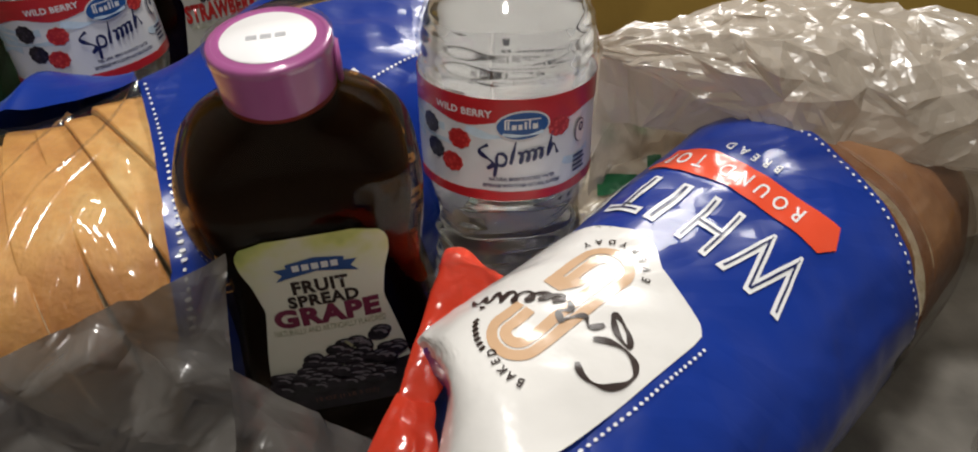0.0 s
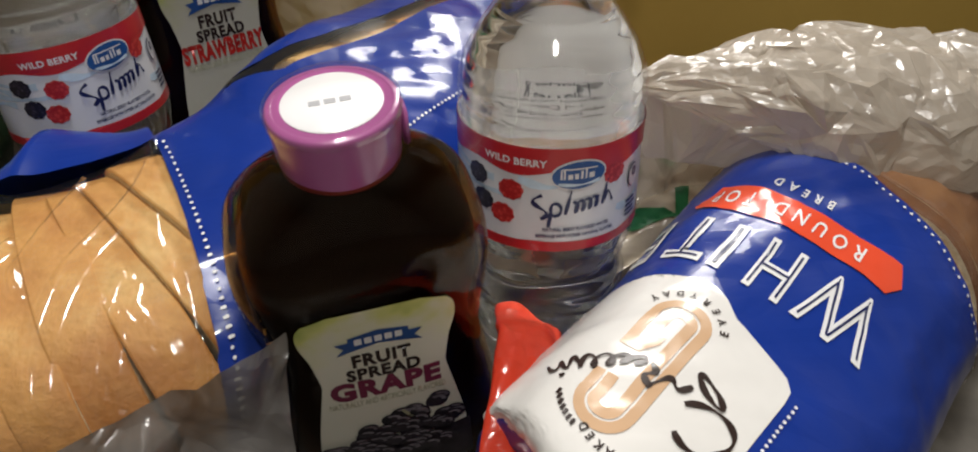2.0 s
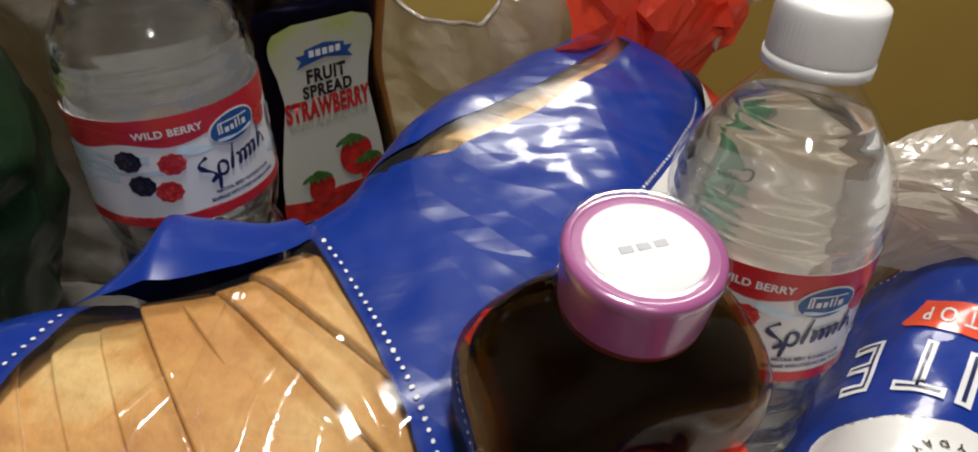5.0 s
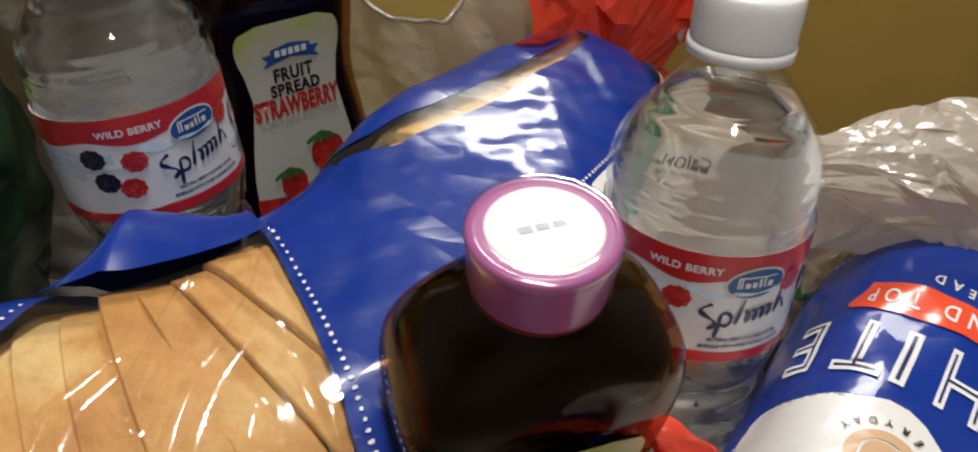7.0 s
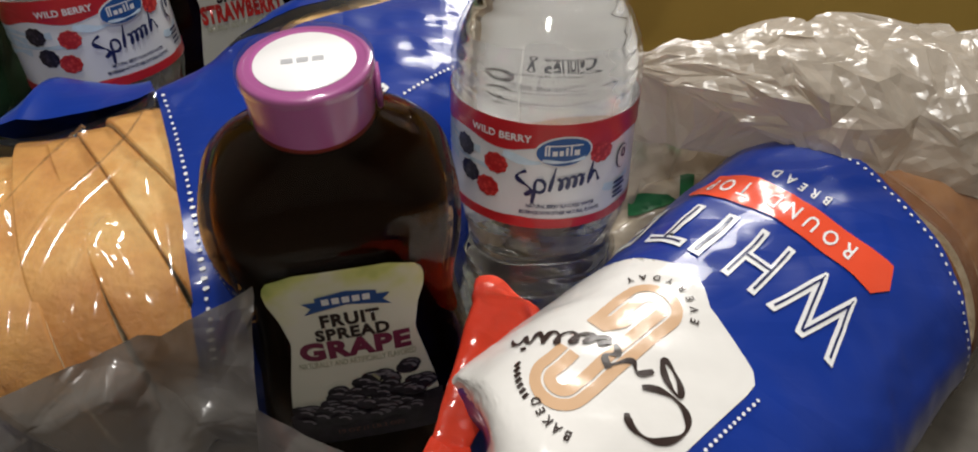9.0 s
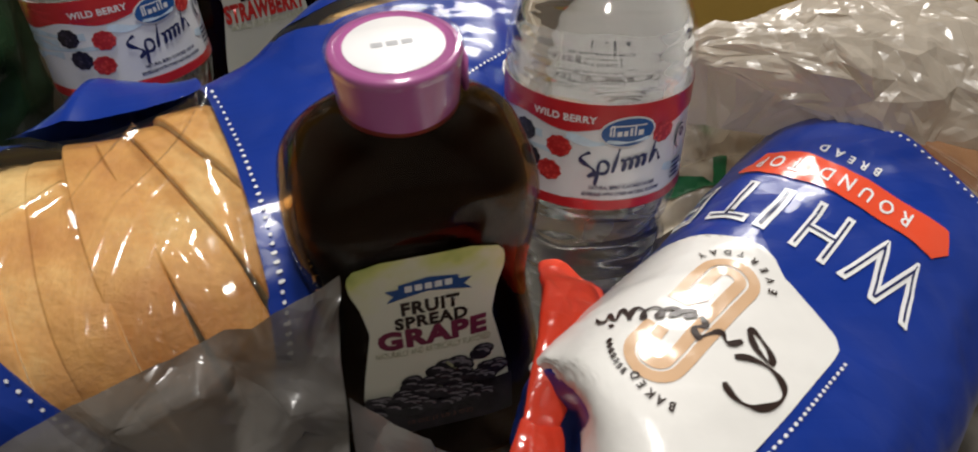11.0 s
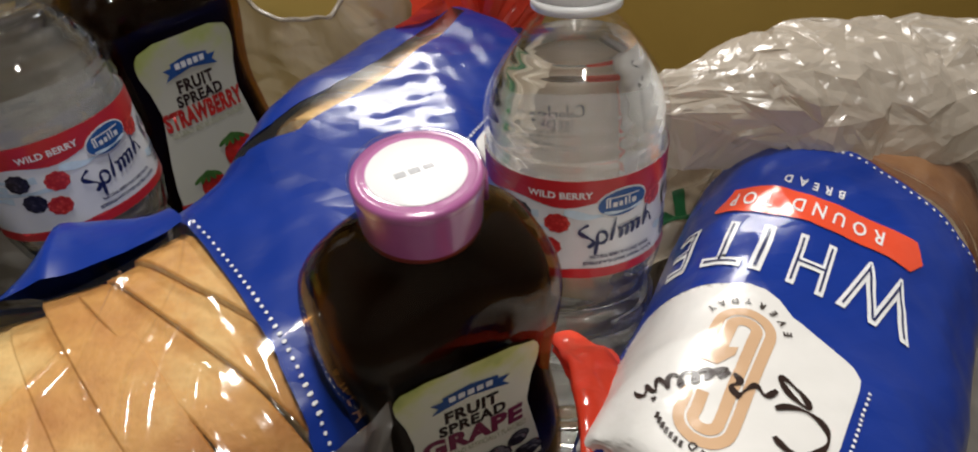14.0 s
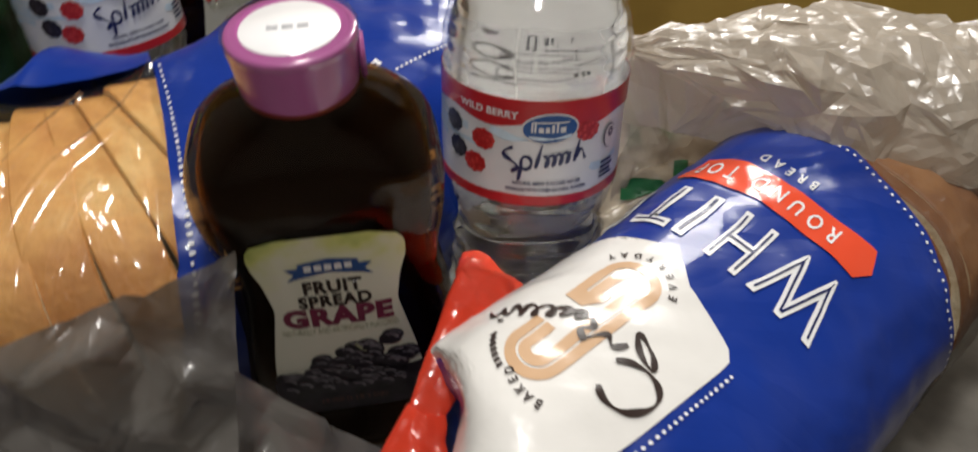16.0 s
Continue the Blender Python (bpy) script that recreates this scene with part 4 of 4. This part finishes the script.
    for name, mat, x, y in (("blackberry", BERRY_DARK, -0.0330, 0.0250), ("blackberry", BERRY_DARK, -0.0305, 0.0160), ("raspberry", BERRY_RED, -0.0195, 0.0228), ("raspberry", BERRY_RED, -0.0225, 0.0130), ("raspberry", BERRY_RED, 0.0165, 0.0275)):
        turn_by = rng.uniform(0, 6)
        outline = [(x + (0.0044 + 0.0002 * math.cos(9 * a + turn_by)) * math.cos(a), y + (0.0038 + 0.0002 * math.cos(9 * a + turn_by)) * math.sin(a)) for a in (2 * math.pi * k / 54 for k in range(54))]
        art(name, flat_shape(outline), mat, 0.0007)
    art("panel", flat_shape(ellipse(0.0270, 0.0225, 0.0030, 0.0046)), NAVY_INK, 0.0007)
    art("panel", flat_shape(ellipse(0.0270, 0.0225, 0.0026, 0.0042)), WHITE_INK, 0.0009)
    art("lettering", moved(flat_text("0", 0.0034, 0.04), 0.0270, 0.0240), NAVY_INK, 0.0011)
    for k in range(4):
        art("print_bar", flat_shape(rect(0.0240, 0.0310 - 0.001 * (k % 2), 0.0065 + 0.0019 * k, 0.0075 + 0.0019 * k)), NAVY_INK, 0.0007)
    # the facts on the back show through as mirrored lettering
    art("lettering", moved(flat_text("Total Fat 0g (0% DV)", 0.0019, 0.0), 0.098, 0.0305), PALE_INK, -0.0014)
    art("lettering", moved(flat_text("Total Carbohydrate 0g", 0.0019, 0.0), 0.098, 0.0270), PALE_INK, -0.0014)
    art("lettering", moved(flat_text("Calories 0", 0.0024, 0.01), 0.094, 0.0345), PALE_INK, -0.0014)
    return ob


water_bottle((0.0065, 0.290, 0.0), 3.5)
water_bottle((-0.1695, 0.3675, 0.010), 44, (0, -7))

# ---- squeeze bottles of fruit spread ----


def spread_bottle(at, tip, turn, jam, paper, kind_word, kind_ink, strawberry, label):
    ob = thing("squeeze_bottle", label, "jam bottle", at, turn, "squeeze bottles", "", tip)
    shape = [(0.0370, 0.0225, 0.0), (0.0395, 0.0238, 0.004), (0.0402, 0.0243, 0.030), (0.0396, 0.0243, 0.050), (0.0368, 0.0240, 0.070), (0.0344, 0.0238, 0.086), (0.0350, 0.0239, 0.099),
             (0.0368, 0.0243, 0.109), (0.0377, 0.0249, 0.118), (0.0378, 0.0253, 0.1245), (0.0373, 0.0251, 0.1300), (0.0360, 0.0244, 0.1355), (0.0334, 0.0230, 0.1412), (0.0286, 0.0206, 0.1470), (0.0222, 0.0180, 0.1515), (0.0180, 0.0167, 0.1545), (0.0160, 0.0160, 0.157)]
    prof = smooth_profile(shape, 90)
    n_side = 96

    def hull(a, row, lift=0.0):
        w, d, z = row
        c, s = math.cos(a), math.sin(a)
        round_up = max(0.0, min(1.0, (z - 0.134) / 0.018))
        e = 2 / (3.6 - 1.6 * round_up)
        p = Vector((w * math.copysign(abs(c) ** e, c), d * math.copysign(abs(s) ** e, s), z))
        if lift:
            g = Vector((c / w, s / d, 0)).normalized()
            p += g * lift
        return p
    def body(rows):
        bm = bmesh.new()
        rings = [[bm.verts.new(hull(2 * math.pi * k / n_side, row)) for k in range(n_side)] for row in rows]
        for a, b in zip(rings, rings[1:]):
            for k in range(n_side):
                bm.faces.new((a[k], a[(k + 1) % n_side], b[(k + 1) % n_side], b[k]))
        bm.faces.new(list(reversed(rings[0])))
        bm.faces.new(rings[-1])
        return bm
    shell = part("bottle_body", body(prof), AMBER_SHELL, ob, "amber-tinted clear bottle wall")
    inset = [(w - 0.0016 - 0.0022 * max(0.0, min(1.0, (z - 0.040) / 0.06)), d - 0.0011, z + 0.0012) for w, d, z in prof if z < 0.154]
    part("fruit_spread", body(inset), jam, shell, "dark fruit spread filling the bottle")
    cap = smooth_profile([(0.0160, 0.1525), (0.0168, 0.1530), (0.0172, 0.1560), (0.0178, 0.1630), (0.0183, 0.1690), (0.0182, 0.1706), (0.0176, 0.1713), (0.0164, 0.1715), (0.0150, 0.1714), (0.0008, 0.1713)], 40)
    cp = part("cap", turned([(r * 0.965, z) for r, z in cap], 96), PURPLE_CAP if not strawberry else CAP_RED, ob, "purple plastic flip cap" if not strawberry else "dark cap")
    seal = part("seal", turned([(0.0005, 0.1718), (0.0131, 0.1718), (0.0134, 0.1715)], 64, None, False), STICKER, cp, "round white seal")
    for k in range(3):
        part("print_bar", box_mesh(-0.006 + 0.004 * k, -0.003 + 0.004 * k, -0.001, 0.001, 0.1717, 0.17195), GREY_PALE, seal, smooth=False)
    if not strawberry:
        band = smooth_profile([(0.0180, 0.1690), (0.0182, 0.1705), (0.0178, 0.1722), (0.0160, 0.1726), (0.0138, 0.1724)], 18)
        part("shrink_band", turned(band, 120, lambda a, z: 1.004 + 0.012 * folds(Vector((0.02 * math.cos(a), 0.02 * math.sin(a), z)), 90, 3.0) * (1 if z > 0.168 else 0.25), False), CLEAR, cp, "clear shrink film round the cap")
    hinge = box_mesh(0.0170, 0.0187, -0.004, 0.004, 0.156, 0.167, 0.0006)
    part("hinge", hinge, PURPLE_CAP if not strawberry else CAP_RED, cp)

    def surf(x, y, lift):
        z = y
        k = min(range(len(prof)), key=lambda i: abs(prof[i][2] - z))
        k2 = min(len(prof) - 1, k + 1) if prof[k][2] <= z else max(0, k - 1)
        f = 0 if k2 == k else (z - prof[k][2]) / (prof[k2][2] - prof[k][2])
        w, d = (prof[k][c] + (prof[k2][c] - prof[k][c]) * f for c in (0, 1))
        e = 3.6
        yy = -d * max(0.0, 1 - (abs(x) / w) ** e) ** (1 / e)
        return Vector((x, yy - lift, z))

    def half_width(z):
        return float(np.interp(z, [0.030, 0.050, 0.062, 0.086, 0.098, 0.105, 0.110, 0.1135, 0.1160, 0.1175, 0.1183, 0.1185], [0.0252, 0.0250, 0.0235, 0.0192, 0.0210, 0.0231, 0.0236, 0.0228, 0.0211, 0.0188, 0.0160, 0.0135]))
    zs = [0.030 + 0.0885 * k / 34 for k in range(35)]
    outline = [(half_width(z), z) for z in zs] + [(-half_width(z), z) for z in reversed(zs)]
    lab = part("label", laid(flat_shape(outline, 0.0035), surf, 0.0005), paper, ob, "cream hourglass label with printed leaves")

    def art(name, bm, mat, lift, text=""):
        part(name, laid(bm, surf, lift), mat, lab, text)
    flag = [(-0.0130, 0.1000), (-0.0106, 0.1028), (-0.0130, 0.1054), (-0.0090, 0.1056), (-0.0090, 0.1074), (0, 0.1090), (0.0090, 0.1074), (0.0090, 0.1056), (0.0130, 0.1054), (0.0106, 0.1028), (0.0130, 0.1000), (0.0086, 0.1012), (0, 0.1028), (-0.0086, 0.1012)]
    art("ribbon", flat_shape(flag, 0.003), FLAG_BLUE, 0.0008, "blue ribbon mark")
    art("ribbon_mark", merge(*[flat_shape(rect(-0.0072 + 0.0030 * k, -0.0050 + 0.0030 * k, 0.1040, 0.1068)) for k in range(5)]), WHITE_INK, 0.0011)
    art("lettering", moved(flat_text("FRUIT", 0.0054, 0.045, 0.80, 1.12), 0, 0.0960), BROWN_INK, 0.0008)
    art("lettering", moved(flat_text("SPREAD", 0.0050, 0.045, 0.84, 1.12), 0, 0.0895), BROWN_INK, 0.0008)
    art("lettering", moved(flat_text(kind_word, 0.0078, 0.055, 0.96 if not strawberry else 0.52, 1.1), 0, 0.0820), kind_ink, 0.0008)
    art("lettering", moved(flat_text("NATURALLY AND ARTIFICIALLY FLAVORED", 0.0029, 0.0, 0.46), 0, 0.0752), OLIVE_INK, 0.0008)
    rng = random.Random(4 if strawberry else 3)
    if strawberry:
        art("foot_panel", flat_shape([(-0.026, 0.0305), (0.026, 0.0305), (0.0258, 0.044), (0.012, 0.0425), (0, 0.043), (-0.012, 0.040), (-0.0258, 0.042)]), STRAW_RED, 0.0008)
        for x, y, r in ((-0.008, 0.0450, 0.0065), (0.010, 0.0555, 0.0085), (0.018, 0.0460, 0.0070)):
            outline = [(x + r * math.cos(a) * (0.95 + 0.1 * math.sin(a)), y + r * (1.0 if math.sin(a) > 0 else 1.15) * math.sin(a)) for a in (2 * math.pi * k / 30 for k in range(30))]
            art("strawberry_print", flat_shape(outline, 0.003), STRAW_RED, 0.0010)
            for k in range(5):
                art("leaf_print", flat_shape(ellipse(x - 0.3 * r + 0.0022 * (k - 2), y + r * 0.95, 0.0032, 0.0011, 12, 0.5 + 0.5 * k)), LEAF_INK, 0.0012 + k * 0.0001)
    else:
        art("foot_panel", flat_shape([(-0.0264, 0.0303), (0.0264, 0.0303), (0.0260, 0.0520), (0.010, 0.0510), (-0.008, 0.0485), (-0.0262, 0.0480)]), GRAPE_INK, 0.0008)
        berries = []
        for k in range(74):
            x = rng.uniform(-0.0220, 0.0212)
            top = 0.0632 + 0.0075 * (x / 0.0215) + 0.003 * math.sin(x * 400)
            berries.append((x, rng.uniform(0.0450, top)))
        berries.sort(key=lambda g: -g[1])
        for k, (x, y) in enumerate(berries):
            t = rng.uniform(-0.5, 0.5)
            art("grape_print", flat_shape(ellipse(x, y, 0.0037, 0.0030, 16, t), 0.003), GRAPE_INK, 0.0009 + k * 0.00002)
            art("grape_shine", flat_shape([(x + 0.0030 * math.cos(q) * r, y + 0.0023 * math.sin(q) * r) for r, turn_on in ((1.0, 1), (0.62, -1)) for q in (0.9 + turn_on * (-1.1 + 0.45 * j) for j in range(6))], 0.003), GRAPE_SHEEN, 0.00095 + k * 0.00002)
        art("stem_print", stroke(lambda t: (0.0065 - 0.003 * t, 0.062 + 0.005 * t), 6, 0.0011), OLIVE_INK, 0.0011)
    art("lettering", moved(flat_text("19 OZ (1 LB 3 OZ)", 0.0030, 0.0, 0.9), 0, 0.0375), RUST_INK, 0.0018)
    return ob


CAP_RED = plain("dark_cap_plastic", (0.03, 0.012, 0.012), 0.35)
GREY_PALE = plain("pale_grey_ink", (0.45, 0.45, 0.47), 0.4)
RUST_INK = plain("rust_ink", (0.16, 0.06, 0.04), 0.4)
spread_bottle((-0.0553, 0.2552, 0.0096), (11, -2), 11, GRAPE_JAM, GRAPE_LABEL, "GRAPE", PLUM_INK, False, "dark grape spread squeeze bottle with purple cap and cream label")
spread_bottle((-0.1378, 0.4296, 0.042), (0, -4), 31, BERRY_JAM, SHADED_BERRY_LABEL, "STRAWBERRY", STRAW_RED, True, "dark strawberry spread squeeze bottle with cream label")

# ---- carrier bags ----


def bag_around():
    ob = thing("carrier_bag", "crumpled translucent grey plastic carrier bag opened round the groceries", "bag")

    # rolled rim lying over the far end of the near loaf
    section = [(0.304, 0.107), (0.289, 0.116), (0.290, 0.140), (0.312, 0.158), (0.340, 0.160), (0.366, 0.144), (0.385, 0.10), (0.395, 0.04), (0.400, 0.004)]
    curve = smooth_profile(section, 400)

    def rim(a, b):
        y, z = curve[min(400, int(round(b * 400)))]
        x = 0.046 + 0.294 * a
        k = min(1.0, 0.10 + a * 3.2)
        y = 0.322 + (y - 0.322) * k - 0.05 * max(0, a - 0.45)
        z = 0.138 + (z - 0.138) * k if z > 0.11 else z
        z -= 0.03 * a * (1 if z > 0.05 else 0)
        p = Vector((x, y, z))
        d = crumple(p, 0.0050, 3.0, 10)
        return p + Vector((0.3 * d, -0.7 * d, 0.9 * d * (1 if z > 0.02 else 0.1)))
    part("rolled_rim", crinkled(27, 19, rim, 0.0014, 6), CARRIER, ob, "crumpled rolled rim", smooth=False)

    # side of the bag along the near loaf
    def flank(a, b):
        x = 0.335 - 0.20 * a
        y = 0.285 - 0.20 * a
        z = 0.004 + (0.125 - 0.045 * a) * b
        p = Vector((x - 0.04 * b, y + 0.035 * b, z))
        d = crumple(p, 0.008, 8.0, 16)
        return p + Vector((-0.7 * d, 0.5 * d, 0))
    part("bag_side", crinkled(16, 7, flank, 0.0034, 2), SHADED_SIDE_FILM, ob, "thin creased film beside the bread")

    # front edge drawn up before the far loaf, with its peak beside the grape bottle
    def apron(a, b):
        x = -0.30 + 0.222 * a
        top = 0.030 + 0.088 * a
        y = 0.150 + 0.052 * a + 0.012 * (1 - b)
        p = Vector((x - 0.002 * a * (1 - b), y - 0.045 * (1 - b), 0.004 + (top - 0.004) * b))
        d = crumple(p, 0.011, 14.0, 13)
        return p + Vector((0.2 * d, -0.8 * d, 0.25 * d * b))
    part("front_edge", crinkled(15, 7, apron, 0.0036, 7), SHADED_FILM, ob, "grey film edge pulled up in folds")

    def lap(a, b):
        x = -0.077 + 0.067 * a
        top = min(0.092, 0.090 - 1.25 * (x + 0.076))
        p = Vector((x + 0.005 * (1 - b), 0.203 + 0.004 * a - 0.05 * (1 - b) - 0.020 * (1 - a), 0.004 + (max(0.006, top) - 0.004) * b))
        d = crumple(p, 0.005, 21.0, 26)
        return p + Vector((0.2 * d, -0.8 * d, 0.2 * d * b))
    part("front_lap", crinkled(5, 6, lap, 0.0026, 4), SHADED_FILM, ob, "grey film folded before the bottle")

    # back of the bag behind the far bottles
    def rear(a, b):
        p = Vector((-0.43 + 0.30 * a, 0.470 + 0.02 * math.sin(7 * a), 0.004 + (0.175 + 0.02 * math.sin(9 * a)) * b))
        d = crumple(p, 0.009, 27.0, 10)
        return p + Vector((0, d, 0.2 * d * b))
    part("bag_back", sheet(70, 40, rear), SHADED_FILM, ob, "grey film standing up behind the bottles")

    # lining under and between the groceries, coloured dark for the shade in the gaps
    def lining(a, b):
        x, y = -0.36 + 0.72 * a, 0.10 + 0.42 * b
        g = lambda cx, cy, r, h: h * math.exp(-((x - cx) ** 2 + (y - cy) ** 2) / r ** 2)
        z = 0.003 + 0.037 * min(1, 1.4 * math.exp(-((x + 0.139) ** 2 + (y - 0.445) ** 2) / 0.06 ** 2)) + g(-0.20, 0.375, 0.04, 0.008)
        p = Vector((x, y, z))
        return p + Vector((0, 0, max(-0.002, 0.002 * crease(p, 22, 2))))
    part("lining", sheet(70, 44, lining), SHADED_LINING, ob, "creased film lining")
    return ob


def green_print_bag():
    ob = thing("carrier_bag", "thin clear carrier bag with green printing tucked behind the bottle", "bag")

    def film_sheet(a, b):
        x = 0.041 + 0.108 * a
        y = 0.318 + 0.055 * b + 0.02 * a
        z = 0.045 + 0.062 * b + 0.0055 * abs(math.sin(20 * b - 7 * a)) + 0.004 * math.sin(9 * a)
        p = Vector((x, y, z))
        d = crumple(p, 0.004, 31.0, 32)
        return p + Vector((0, -0.5 * d, 0.8 * d))
    part("film", sheet(90, 60, film_sheet), PRINT_BAG, ob)

    def back(a, b):
        p = Vector((0.028 + 0.12 * a, 0.376 + 0.03 * b, 0.105 * (1 - b) + 0.002))
        d = crumple(p, 0.003, 33.0, 24)
        return p + Vector((0, -d, 0))
    part("film", sheet(40, 20, back), PRINT_BAG, ob)

    def surf(x, y, lift):
        return film_sheet(x, y) + Vector((0, -lift, lift))
    bars = [rect(0.10, 0.34, 0.62, 0.72), rect(0.10, 0.16, 0.44, 0.62), rect(0.24, 0.30, 0.48, 0.62), rect(0.38, 0.56, 0.72, 0.84), rect(0.08, 0.52, 0.20, 0.27), rect(0.30, 0.36, 0.27, 0.38)]
    for b in bars:
        part("green_bar", laid(flat_shape(b, 0.05), surf, 0.0012), GREEN_INK, ob)
    return ob


def handle_bag():
    ob = thing("carrier_bag", "thin carrier bag with a punched handle hole standing behind the bread", "bag")
    hx, hz, hr = -0.083, 0.172, 0.023
    bm = bmesh.new()

    def place(x, z):
        p = Vector((x, 0.452 + 0.02 * math.sin(x * 30), z))
        return p + Vector((0, crumple(p, 0.006, 41.0, 24) - 0.25 * max(0, 0.12 - z) ** 1.5, 0))
    rings = []
    for k in range(9):
        f = (k / 8) ** 1.3
        ring = []
        for j in range(64):
            a = 2 * math.pi * j / 64
            cx, cz = hx + hr * 1.15 * math.cos(a), hz + hr * math.sin(a)
            m = max(abs(math.cos(a)), abs(math.sin(a)))
            ox, oz = hx + (0.10 if math.cos(a) > 0 else 0.06) * math.cos(a) / m, hz + (0.045 if math.sin(a) > 0 else 0.165) * math.sin(a) / m
            ring.append(bm.verts.new(place(cx + (ox - cx) * f, cz + (oz - cz) * f)))
        rings.append(ring)
    for a, b in zip(rings, rings[1:]):
        for j in range(64):
            bm.faces.new((a[j], a[(j + 1) % 64], b[(j + 1) % 64], b[j]))
    part("film", bm, THIN_CARRIER, ob, "film with a round hole")
    edge = bmesh.new()
    rim_rows = []
    for j in range(64):
        a = 2 * math.pi * j / 64
        c = place(hx + hr * 1.15 * math.cos(a), hz + hr * math.sin(a))
        out = Vector((math.cos(a), 0, math.sin(a)))
        rim_rows.append([edge.verts.new(c + out * (0.0012 * math.cos(t)) + Vector((0, 0.0012 * math.sin(t), 0))) for t in (0, 1.57, 3.14, 4.71)])
    for j in range(64):
        a, b = rim_rows[j], rim_rows[(j + 1) % 64]
        for t in range(4):
            edge.faces.new((a[t], b[t], b[(t + 1) % 4], a[(t + 1) % 4]))
    part("hole_edge", edge, CARRIER, ob, "thick rolled hole edge")
    return ob


bag_around()
green_print_bag()
handle_bag()


def green_pack():
    ob = thing("produce_bag", "dark green glossy produce bag with a lime stripe", "bag")

    def body(a, b):
        u, v = 2 * math.pi * a, math.pi * (b - 0.5)
        p = Vector((-0.300 + 0.055 * math.cos(u) * math.cos(v) ** 0.6, 0.40 + 0.05 * math.sin(u) * math.cos(v) ** 0.6, 0.085 + 0.083 * math.sin(v)))
        d = crumple(p, 0.007, 51.0, 24)
        return p + Vector((d * math.cos(u), d * math.sin(u), 0))
    part("body", sheet(48, 32, body, True), GREEN_PACK, ob)
    part("stripe", sheet(24, 6, lambda a, b: body(0.62 + 0.30 * a, 0.66 + 0.10 * b) + Vector((0.002, -0.002, 0.001))), LIME, ob, "lime green stripe")
    return ob


green_pack()
